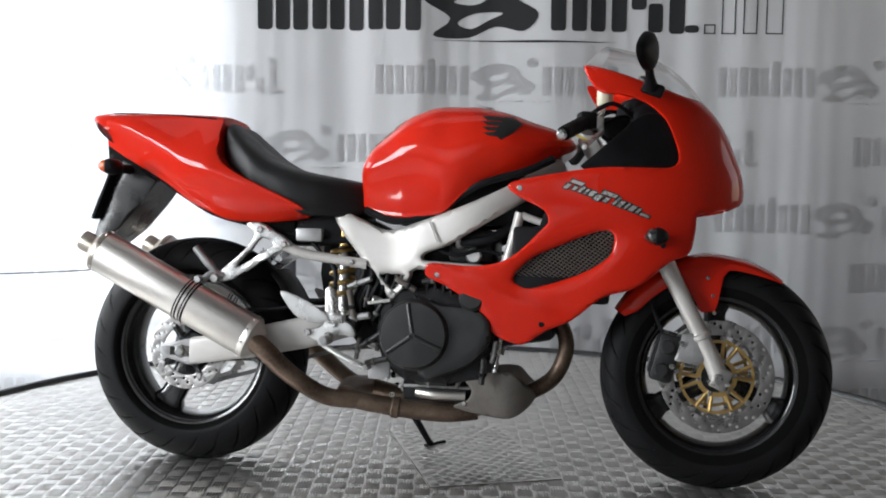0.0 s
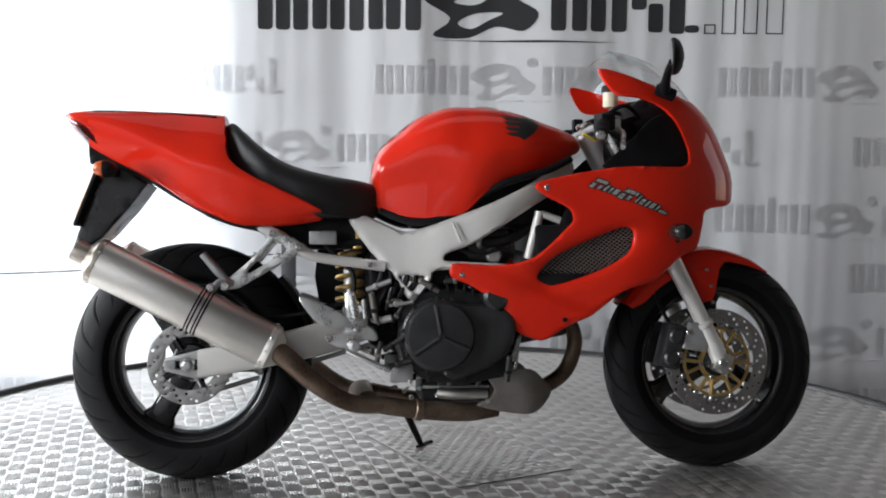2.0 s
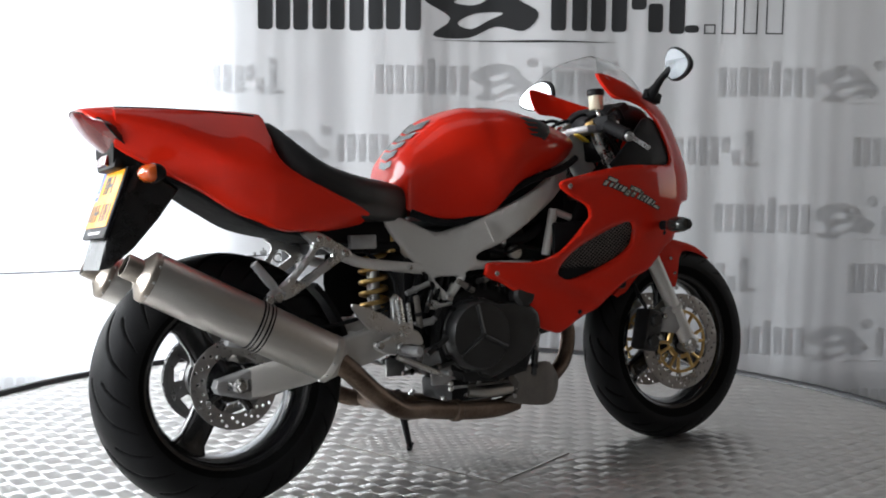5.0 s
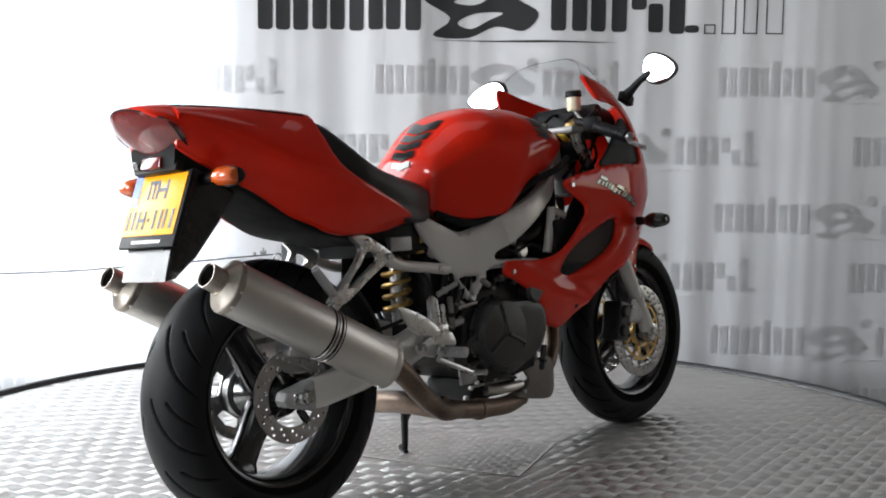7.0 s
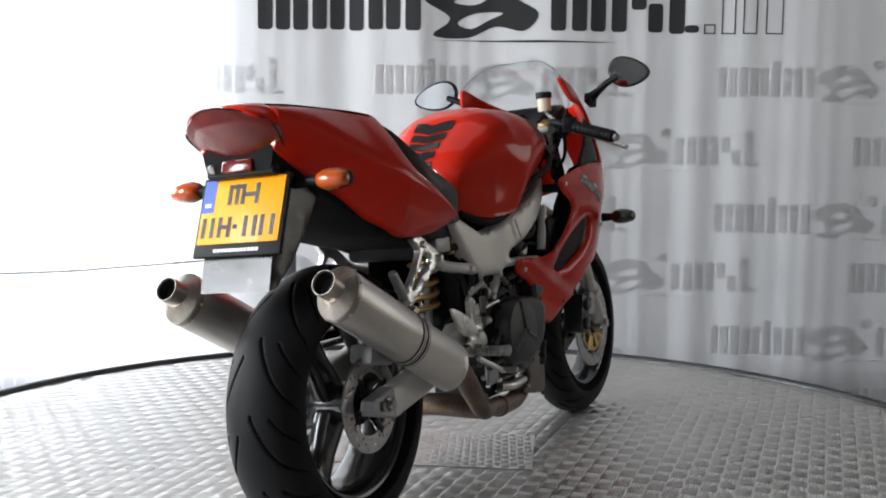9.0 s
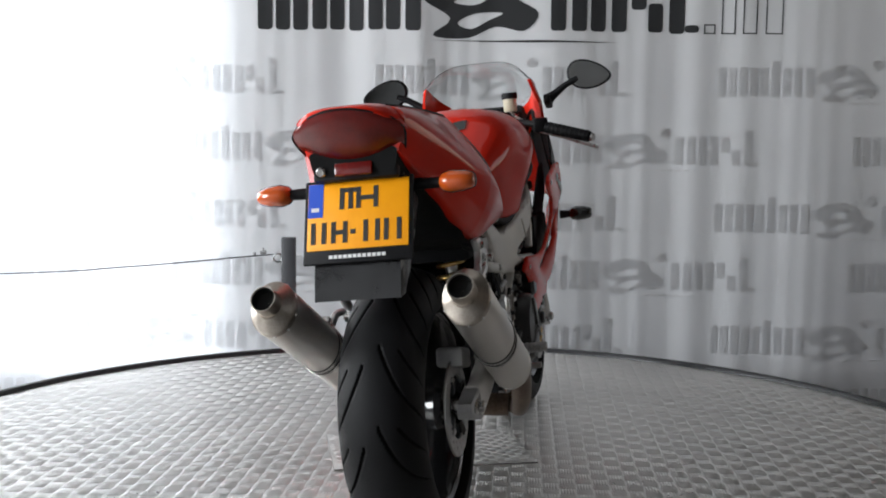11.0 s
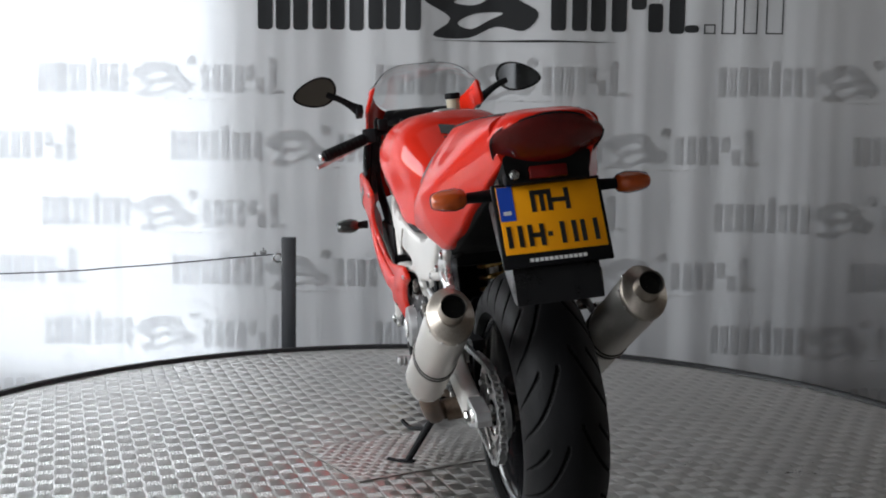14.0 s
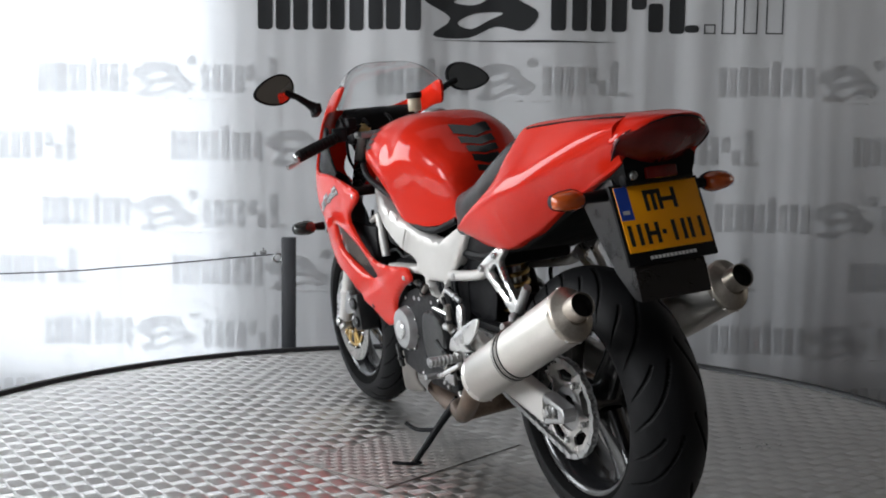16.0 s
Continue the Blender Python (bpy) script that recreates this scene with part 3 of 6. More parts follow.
# fairing
WIDE = [(0.35, 0.165), (0.45, 0.185), (0.53, 0.202), (0.65, 0.222), (0.76, 0.230), (0.82, 0.228), (0.95, 0.208), (1.08, 0.172)]
NOSE = [(0.35, 0.62), (0.55, 0.76), (0.66, 0.79), (0.73, 0.812), (0.785, 0.814), (0.88, 0.785), (0.96, 0.745), (1.012, 0.696), (1.08, 0.60)]


def fairing_shell(x, z):
    w, xf, x0 = curve1(WIDE, z), curve1(NOSE, z), 0.42
    if x > x0:
        t = min(1.0, (x - x0) / (xf - x0))
        return w * math.sqrt(max(0.0, 1 - t ** 2.2))
    return w - 0.02 * min(1, max(0, (0.25 - x) / 0.25)) ** 2


def fairing_depth(x, z):
    """The fairing's side distance with its creases and the dished vent."""
    w = fairing_shell(x, z)
    under = 0.500 - 0.39 * (x - 0.149) - z
    w -= 0.13 * 0.005 * math.log1p(math.exp(min(20.0, under / 0.005)))
    w -= 0.007 * math.exp(-((under + 0.034) / 0.020) ** 2)
    w += 0.006 / (1 + math.exp(-(z - 0.725 + 0.15 * (x - 0.4)) / 0.008)) - 0.006
    ex, ez = (x - 0.355) / 0.165, (z - 0.578 - 0.42 * (x - 0.355)) / 0.062
    return w - 0.012 * math.exp(-max(0.0, ex * ex + ez * ez - 0.6) * 2.2) * (1 if ex * ex + ez * ez > 0.2 else 1)


FAIR = [(0.209, 0.764), (0.245, 0.782), (0.422, 0.814), (0.560, 0.818), (0.622, 0.824), (0.632, 0.860), (0.606, 0.930), (0.580, 0.962), (0.545, 0.986), (0.495, 1.002), (0.440, 1.008), (0.416, 1.028), (0.396, 1.060), (0.392, 1.080), (0.418, 1.079), (0.47, 1.066), (0.56, 1.038), (0.645, 1.012), (0.697, 1.004), (0.742, 0.955), (0.783, 0.878),
        (0.810, 0.785), (0.808, 0.745), (0.77, 0.722), (0.69, 0.706), (0.682, 0.666), (0.668, 0.607), (0.616, 0.580), (0.542, 0.518), (0.453, 0.488), (0.38, 0.429), (0.314, 0.398), (0.255, 0.360), (0.222, 0.362), (0.174, 0.384), (0.137, 0.443),
        (0.057, 0.500), (0.0, 0.526), (-0.006, 0.548), (0.012, 0.564), (0.129, 0.559), (0.217, 0.583), (0.300, 0.660), (0.312, 0.682), (0.298, 0.708), (0.238, 0.738)]
VENT = [(0.225, 0.533), (0.262, 0.576), (0.33, 0.612), (0.44, 0.656), (0.474, 0.652), (0.478, 0.625), (0.462, 0.588), (0.394, 0.546), (0.284, 0.509), (0.24, 0.513)]
shell = panel(FAIR, fairing_depth, 0.005, [VENT], 0.014, 0.009, 4)
part("side_fairing", shell, RED, bike, "glossy red half fairing with a mesh side vent")
part("side_fairing", mirrored(shell), RED, bike, "glossy red half fairing with a mesh side vent")


# ---------------------------------------------------------------- motorcycle: frame, engine, running gear
def both(name, geo, mat, label="", parent=None, split=40.0):
    a = part(name, geo, mat, parent or bike, label, split=split)
    b = part(name, mirrored(geo), mat, parent or bike, label, split=split)
    return a, b


def frame_depth(x, z):
    return curve1([(-0.27, 0.120), (-0.12, 0.135), (0.0, 0.162), (0.12, 0.178), (0.22, 0.160), (0.34, 0.085)], x)


SPAR = [(-0.268, 0.680), (-0.235, 0.692), (-0.19, 0.674), (-0.118, 0.647), (-0.03, 0.672), (0.105, 0.722), (0.217, 0.778), (0.30, 0.836), (0.335, 0.846), (0.345, 0.815), (0.30, 0.765), (0.213, 0.712), (0.13, 0.660),
        (0.052, 0.613), (0.0, 0.594), (-0.018, 0.582), (-0.014, 0.570), (0.03, 0.567), (0.14, 0.562), (0.145, 0.549), (0.06, 0.546), (-0.04, 0.544), (-0.052, 0.52), (-0.092, 0.466), (-0.112, 0.468), (-0.148, 0.528), (-0.176, 0.555), (-0.215, 0.600), (-0.242, 0.635)]
spar = panel(SPAR, frame_depth, 0.026, [[(-0.134, 0.528), (-0.1, 0.531), (-0.068, 0.528), (-0.084, 0.506), (-0.101, 0.490), (-0.118, 0.506)]], 0.016, 0.014, 3)
both("frame_spar", spar, ALLOY, "silver painted twin-spar frame")
for k in (1, -1):
    part("frame_bolt", rod((-0.100, -0.128 * k, 0.476), (-0.100, -0.142 * k, 0.476), 0.012), CHROME, bike)
    part("seam", rod((0.000, -0.170 * k, 0.672), (0.022, -0.176 * k, 0.618), 0.0028, 8), ALLOY, bike)
both("frame_strut", tube([(0.236, -0.150, 0.700), (0.205, -0.150, 0.575)], 0.013), ALLOY)
both("frame_strut", tube([(0.240, -0.150, 0.694), (0.305, -0.150, 0.672)], 0.010), ALLOY)

# engine
case = [(-0.14, 0.36), (-0.135, 0.45), (-0.09, 0.49), (0.02, 0.50), (0.12, 0.47), (0.18, 0.42), (0.17, 0.33), (0.14, 0.26), (0.05, 0.245), (-0.06, 0.25), (-0.12, 0.29)]
block_geo = slab(case, -0.135, 0.135, 0.012)
part("crankcase", block_geo, ENGINE_DARK, bike, "dark alloy crankcase")
part("sump", block(-0.075, 0.115, -0.085, 0.085, 0.190, 0.252, 0.012), ENGINE_DARK, bike)
part("cylinder", moved(block(-0.065, 0.065, -0.09, 0.09, 0, 0.20, 0.012), pose(-0.005, 0, 0.46, 0, 8, 0)), ENGINE_DARK, bike)
part("cylinder", moved(block(-0.065, 0.065, -0.09, 0.09, 0, 0.19, 0.012), pose(0.13, 0, 0.40, 0, 80, 0)), ENGINE_DARK, bike)
for k in range(7):
    part("cooling_fin", moved(block(-0.074, 0.074, -0.098, 0.098, 0.02 + 0.022 * k, 0.025 + 0.022 * k, 0.001), pose(-0.005, 0, 0.46, 0, 8, 0)), ENGINE_DARK, bike)
part("cam_cover", block(0.045, 0.165, -0.115, 0.115, 0.565, 0.655, 0.014), ENGINE, bike)
part("airbox", block(-0.10, 0.30, -0.125, 0.125, 0.66, 0.80, 0.02), BLACK_PLASTIC, bike, "black plastic airbox under the tank")
part("battery_tray", block(-0.42, -0.20, -0.105, 0.105, 0.60, 0.70, 0.015), BLACK_PLASTIC, bike)
part("fuse_box", block(-0.372, -0.300, -0.128, -0.098, 0.612, 0.648, 0.004), CAST, bike, "grey electrical connector box")
part("carburettor", block(0.04, 0.20, -0.13, 0.13, 0.50, 0.565, 0.014), ENGINE_DARK, bike)
both("coolant_hose", tube([(0.21, -0.12, 0.66), (0.16, -0.14, 0.63), (0.10, -0.135, 0.62), (0.04, -0.12, 0.63)], 0.014), BLACK_PLASTIC)
both("cable", tube([(0.02, -0.135, 0.60), (0.07, -0.148, 0.585), (0.13, -0.145, 0.60), (0.19, -0.14, 0.59)], 0.005, 8), BLACK_PLASTIC)
part("valve_cap", rod((0.115, -0.118, 0.585), (0.115, -0.140, 0.585), 0.022), BRIGHT, bike)


def round_cover(cx, cz, y, r, depth, mat, label, k):
    """A domed engine side cover with raised ribs and its bolts."""
    geo = lathe([(r * 1.05, 0), (r * 1.05, 0.012), (r, 0.016), (r * 0.97, depth * 0.8), (r * 0.90, depth), (r * 0.5, depth + 0.004), (0.0005, depth + 0.005)], 56)
    V = [(x + cx, k * (y + a), z + cz) for x, a, z in geo[0]]
    c = part("engine_cover", (V, geo[1]), mat, bike, label)
    return c


clutch = round_cover(-0.032, 0.374, 0.135, 0.094, 0.052, ENGINE, "black clutch cover with a three-armed raised rib", -1)
for a in (100, 215, 335):
    ca, sa = math.cos(radians(a)), math.sin(radians(a))
    part("rib", tube([(-0.032 + 0.006 * ca, -0.193, 0.374 + 0.006 * sa), (-0.032 + 0.082 * ca, -0.187, 0.374 + 0.082 * sa)], 0.006, 8), ENGINE, clutch)
for k in range(9):
    a = radians(40 * k + 12)
    part("bolt", rod((-0.032 + 0.097 * math.cos(a), -0.140, 0.374 + 0.097 * math.sin(a)), (-0.032 + 0.097 * math.cos(a), -0.156, 0.374 + 0.097 * math.sin(a)), 0.006, 8), ENGINE_DARK, clutch)
side_case = [(-0.02, 0.27), (0.06, 0.275), (0.13, 0.31), (0.165, 0.36), (0.165, 0.42), (0.12, 0.45), (0.04, 0.455), (-0.04, 0.46)]
part("engine_cover", panel(side_case, lambda x, z: 0.168, 0.03, (), 0.02, 0.016, 3), ENGINE, bike, "black engine side cover")
part("oil_filter", rod((0.118, -0.13, 0.475), (0.118, -0.175, 0.475), 0.035, 24), ENGINE, bike)
alt = round_cover(0.100, 0.374, 0.130, 0.062, 0.036, CAST, "grey cast alternator cover", 1)
part("cap", rod((0.095, 0.166, 0.372), (0.095, 0.177, 0.372), 0.028, 24), BRIGHT, alt)
for k in range(8):
    a = radians(45 * k + 12)
    part("bolt", rod((0.095 + 0.064 * math.cos(a), 0.135, 0.372 + 0.064 * math.sin(a)), (0.095 + 0.064 * math.cos(a), 0.149, 0.372 + 0.064 * math.sin(a)), 0.005, 8), CHROME, alt)
part("sprocket_cover", mirrored(panel([(-0.16, 0.33), (-0.15, 0.42), (-0.09, 0.45), (-0.03, 0.43), (-0.03, 0.33), (-0.09, 0.30)], lambda x, z: 0.158, 0.02, (), 0.02, 0.01, 3)), ENGINE, bike)
part("oil_hose", tube([(-0.03, -0.1, 0.218), (0.02, -0.115, 0.214), (0.10, -0.11, 0.214)], 0.014), STEEL, bike)
part("stay", rod((0.19, -0.10, 0.37), (0.175, -0.11, 0.275), 0.006), BRIGHT, bike)
part("radiator", block(0.22, 0.47, -0.172, 0.172, 0.47, 0.665, 0.01), BLACK_PLASTIC, bike, "black side radiator behind the vents")

# exhaust
header = [(0.27, -0.01, 0.43), (0.322, -0.015, 0.425), (0.352, -0.02, 0.385), (0.358, -0.03, 0.335), (0.330, -0.04, 0.268), (0.27, -0.06, 0.228), (0.18, -0.075, 0.195), (0.10, -0.085, 0.172)]
part("header_pipe", tube(header, 0.0215, 16), HEATED, bike, "brown heat-stained exhaust header")
part("collector", tube([(0.13, -0.085, 0.172), (0.05, -0.10, 0.165), (-0.05, -0.115, 0.172), (-0.16, -0.135, 0.188), (-0.20, -0.14, 0.196)], [0.023, 0.025, 0.025, 0.024, 0.023], 16), HEATED, bike)
part("collector", tube([(0.13, 0.06, 0.172), (0.0, 0.08, 0.165), (-0.10, 0.105, 0.175), (-0.20, 0.13, 0.196)], [0.026, 0.028, 0.028, 0.026], 16), HEATED, bike)
part("cross_pipe", tube([(-0.22, -0.13, 0.20), (-0.235, 0.0, 0.21), (-0.22, 0.13, 0.20)], 0.03, 16), HEATED, bike)
part("clamp", rod((-0.07, -0.118, 0.174), (-0.10, -0.123, 0.178), 0.029, 20), HEATED, bike)
for k in (1, -1):
    part("link_pipe", tube([(-0.18, -0.138 * k, 0.193), (-0.27, -0.168 * k, 0.205), (-0.36, -0.192 * k, 0.262), (-0.43, -0.203 * k, 0.325), (-0.485, -0.205 * k, 0.362)], [0.023, 0.0235, 0.025, 0.027, 0.029], 18), HEATED, bike, "brown heat-stained link pipe")


def silencer(k):
    """An oval silencer with end caps, straps and an open outlet."""
    can = new("silencer")
    can.parent = bike
    tagged(can, "brushed steel oval silencer")
    shift = 0.010
    a, b = Vector((-0.466, -0.200 * k + shift, 0.350)), Vector((-0.905, -0.203 * k + shift, 0.574))
    t = (b - a).normalized()
    side = Vector((0, 1, 0))
    up = t.cross(side).normalized()
    if up.z < 0:
        up = -up

    def ring(s, f, dy=0.0):
        c = a + (b - a) * s
        return [tuple(c + f * (0.048 * math.cos(q) * side + 0.0585 * math.sin(q) * up)) for q in [2 * math.pi * i / 40 for i in range(40)]]
    part("can_body", loft([ring(0.02, 0.97), ring(0.03, 1.0), ring(0.97, 1.0), ring(0.98, 0.97)]), STEEL, can, "brushed steel can")
    part("front_cap", loft([ring(-0.055, 0.56), ring(-0.022, 0.84), ring(-0.008, 0.97), ring(-0.004, 1.012), ring(0.030, 1.012), ring(0.034, 0.98)]), STEEL, can)
    part("end_cap", loft([ring(0.965, 0.98), ring(0.968, 1.016), ring(0.990, 1.016), ring(0.998, 0.985), ring(1.002, 0.93), ring(1.022, 0.66), ring(1.034, 0.53), ring(1.03, 0.45)]), BROWNED, can, "heat-browned steel end cap")
    for i in range(10):
        q = 2 * math.pi * i / 10 + 0.2
        for s in (0.975, 0.02):
            p = a + (b - a) * s + 0.048 * math.cos(q) * side + 0.0585 * math.sin(q) * up
            o = (0.048 * math.cos(q) * side + 0.0585 * math.sin(q) * up).normalized()
            part("rivet", rod(p - o * 0.001, p + o * 0.003, 0.0035, 8), BRIGHT, can)
    c0, c1 = a + (b - a) * 1.01 + up * 0.002, a + (b - a) * 1.105 + up * 0.002
    r0, r1 = 0.0275, 0.0252
    u, w = side, up
    out = [[tuple(p + r * (math.cos(q) * u + math.sin(q) * w)) for q in [2 * math.pi * i / 28 for i in range(28)]] for p, r in ((c0, r0), (c1 - t * 0.004, r0), (c1, r0 - 0.001), (c1, r1), (c1 - t * 0.012, r1), (c1 - t * 0.012, r0 - 0.0012), (c0, r0 - 0.0012))]
    part("outlet", loft(out, caps=False), BROWNED, can, "steel outlet pipe")
    inn = [[tuple(p + r * (math.cos(q) * u + math.sin(q) * w)) for q in [2 * math.pi * i / 28 for i in range(28)]] for p, r in ((c1 - t * 0.006, r1 - 0.0006), (c1 - t * 0.030, r1 - 0.0006), (c1 - t * 0.0301, 0.0005))]
    part("outlet_liner", loft(inn, caps=False), SOOT, can, "sooty pipe bore")
    for s in (0.392, 0.432):
        part("strap", loft([ring(s - 0.013, 1.0), ring(s - 0.012, 1.03), ring(s + 0.012, 1.03), ring(s + 0.013, 1.0)]), BLACK_PLASTIC, can, "black mounting strap")
        part("strap_band", loft([ring(s - 0.004, 1.02), ring(s - 0.003, 1.045), ring(s + 0.003, 1.045), ring(s + 0.004, 1.02)]), STEEL, can)
    p = a + (b - a) * 0.41 + up * 0.060
    part("hanger", tube([tuple(p + Vector((0, 0.02 * k, -0.004))), tuple(p + Vector((0.02, 0.03 * k, 0.02))), (-0.565, -0.150 * k, 0.512)], 0.009, 8), CAST, can)
    part("hanger_bolt", rod(tuple(p + Vector((0, -0.012 * k, 0.006))), tuple(p + Vector((0, 0.018 * k, 0.006))), 0.011), CHROME, can)
    return can


silencer(1)
silencer(-1)
guard = panel([(0.10, 0.262), (0.15, 0.276), (0.218, 0.280), (0.25, 0.255), (0.284, 0.221), (0.262, 0.185), (0.219, 0.160), (0.15, 0.166), (0.076, 0.182), (0.08, 0.194), (0.108, 0.206), (0.118, 0.23)], lambda x, z: 0.128 - 0.9 * max(0, x - 0.2) ** 2 * 8 - 1.2 * (z - 0.23) ** 2, 0.004, (), 0.014, 0.006, 3)
both("belly_guard", guard, DULL, "dull grey metal guard under the engine")
part("guard_bolt", rod((0.10, -0.118, 0.196), (0.10, -0.130, 0.196), 0.006), CHROME, bike)

# swingarm
arm = []
for x, y, z, h, w in ((-0.215, 0.085, 0.392, 0.030, 0.026), (-0.27, 0.098, 0.383, 0.042, 0.026), (-0.34, 0.118, 0.366, 0.044, 0.022), (-0.50, 0.128, 0.330, 0.040, 0.020), (-0.63, 0.134, 0.308, 0.037, 0.020), (-0.655, 0.134, 0.304, 0.037, 0.018)):
    arm.append([(x, -(y + w * math.copysign(abs(math.cos(q)) ** 0.45, math.cos(q))), z + h * math.copysign(abs(math.sin(q)) ** 0.45, math.sin(q))) for q in [2 * math.pi * i / 24 for i in range(24)]])
both("swingarm", loft(arm), ALLOY, "silver alloy swingarm")
part("swingarm_brace", block(-0.35, -0.29, -0.11, 0.11, 0.345, 0.395, 0.015), ALLOY, bike)
both("axle_plate", slab([(-0.735, 0.288), (-0.742, 0.303), (-0.735, 0.320), (-0.66, 0.338), (-0.63, 0.338), (-0.63, 0.27), (-0.66, 0.268)], 0.118, 0.150, 0.004, [[(-0.712, 0.292), (-0.712, 0.314), (-0.65, 0.318), (-0.65, 0.288)]]), CAST, "cast chain adjuster plate")
both("axle_nut", join(rod((-0.68, -0.08, 0.303), (-0.68, -0.152, 0.303), 0.020, 20), rod((-0.68, -0.150, 0.303), (-0.68, -0.164, 0.303), 0.014, 6)), CHROME, "chrome axle nut")
both("pivot_cap", rod((-0.215, -0.10, 0.392), (-0.215, -0.150, 0.392), 0.026, 24), BLACK_PLASTIC)


def ring_disc(cx, cz, y, ro, ri, th, holes, hr):
    """A drilled brake disc."""
    circ = lambda r, n, x=0, z=0: [(cx + x + r * math.cos(2 * math.pi * i / n), cz + z + r * math.sin(2 * math.pi * i / n)) for i in range(n)]
    cut = [circ(ri, 48)]
    for i in range(holes):
        a = 2 * math.pi * i / holes
        rr = ri + (ro - ri) * (0.25, 0.52, 0.78)[i % 3]
        cut.append(circ(hr, 7, rr * math.cos(a), rr * math.sin(a)))
    return panel(circ(ro, 72), lambda x, z: y, th, cut, 0.03, 0.0012, 1, True)


part("brake_disc", moved(ring_disc(AXLE_R[0], AXLE_R[2], 0.103, 0.108, 0.070, 0.004, 45, 0.0042), Matrix.Translation((0.680, 0, -0.303))), DISC, rear, "drilled steel brake disc")
for k in range(4):
    a = radians(90 * k + 30)
    part("disc_mount", tube([(0.04 * math.cos(a), -0.095, 0.04 * math.sin(a)), (0.078 * math.cos(a), -0.100, 0.078 * math.sin(a))], 0.010, 8), GLOSS_BLACK, rear)
    part("disc_bolt", rod((0.078 * math.cos(a), -0.100, 0.078 * math.sin(a)), (0.078 * math.cos(a), -0.110, 0.078 * math.sin(a)), 0.007, 8), CHROME, rear)
part("rear_caliper", moved(block(-0.045, 0.045, -0.03, 0.03, -0.022, 0.022, 0.008), pose(-0.655, -0.098, 0.408, 0, 12, 0)), CAST, bike, "rear brake caliper")
part("brake_hose", tube([(-0.62, -0.105, 0.42), (-0.52, -0.12, 0.42), (-0.40, -0.125, 0.43), (-0.28, -0.13, 0.46)], 0.005, 8), BLACK_PLASTIC, bike)

# sprocket and chain
teeth = []
for i in range(82):
    a = 2 * math.pi * i / 82
    r = 0.112 if i % 2 else 0.104
    teeth.append((r * math.cos(a), r * math.sin(a)))
cuts = [[(0.052 * math.cos(q), 0.052 * math.sin(q)) for q in [2 * math.pi * i / 32 for i in range(32)]]]
for k in range(5):
    a0 = 2 * math.pi * k / 5 + 0.3
    cuts.append([(r * math.cos(a0 + d), r * math.sin(a0 + d)) for r, d in ((0.068, -0.34), (0.088, -0.36), (0.092, 0), (0.088, 0.36), (0.068, 0.34), (0.064, 0))])
part("rear_sprocket", mirrored(panel(teeth, lambda x, z: 0.103, 0.006, cuts, 0.02, 0.0012, 1, True)), DISC, rear, "steel rear sprocket")
for k in range(5):
    a = 2 * math.pi * k / 5 + 0.3 + math.pi / 5
    part("sprocket_bolt", rod((0.075 * math.cos(a), 0.10, 0.075 * math.sin(a)), (0.075 * math.cos(a), 0.115, 0.075 * math.sin(a)), 0.008, 8), CHROME, rear)
part("sprocket_carrier", lathe([(0.03, 0.07), (0.062, 0.07), (0.062, 0.096), (0.03, 0.098)], 40), CAST, rear)
chain = new("chain")
chain.parent = bike
tagged(chain, "oily steel drive chain")
path = []
for i in range(21):
    a = radians(94 + (268 - 94) * i / 20)
    path.append((-0.68 + 0.111 * math.cos(a), 0.303 + 0.111 * math.sin(a)))
for i in range(27):
    path.append((-0.684 + (0.56) * (i + 1) / 27, 0.193 + (0.355 - 0.193) * (i + 1) / 27))
for i in range(6):
    a = radians(-80 + 170 * (i + 1) / 6)
    path.append((-0.115 + 0.032 * math.cos(a), 0.388 + 0.032 * math.sin(a)))
for i in range(26):
    path.append((-0.115 - 0.567 * (i + 1) / 27, 0.42 - (0.42 - 0.414) * (i + 1) / 27))
length = [0.0]
P2 = [Vector(p) for p in path] + [Vector(path[0])]
for a, b in zip(P2, P2[1:]):
    length.append(length[-1] + (b - a).length)
n_links = int(length[-1] / 0.0159)
link_me = mesh_of("link", *join(block(-0.0095, 0.0095, -0.008, -0.0062, -0.006, 0.006, 0.0), block(-0.0095, 0.0095, 0.0062, 0.008, -0.006, 0.006, 0.0), rod((0.0078, -0.0065, 0), (0.0078, 0.0065, 0), 0.005, 8)), smooth=False)
link_me.materials.append(CAST)
for i in range(n_links):
    s = length[-1] * i / n_links
    j = max(0, int(np.searchsorted(length, s, side="right")) - 1)
    j = min(j, len(P2) - 2)
    f = (s - length[j]) / max(1e-9, length[j + 1] - length[j])
    p, d = P2[j].lerp(P2[j + 1], f), P2[j + 1] - P2[j]
    ob = put("link", link_me, CAST, chain)
    ob.matrix_local = Matrix.Translation((p.x, 0.101 + (0.002 if i % 2 else 0.0), p.y)) @ Euler((0, -math.atan2(d.y, d.x), 0)).to_matrix().to_4x4()
part("chain_guard", mirrored(slab([(-0.60, 0.430), (-0.30, 0.430), (-0.28, 0.43), (-0.28, 0.448), (-0.58, 0.450)], 0.085, 0.115, 0.003)), BLACK_PLASTIC, bike)

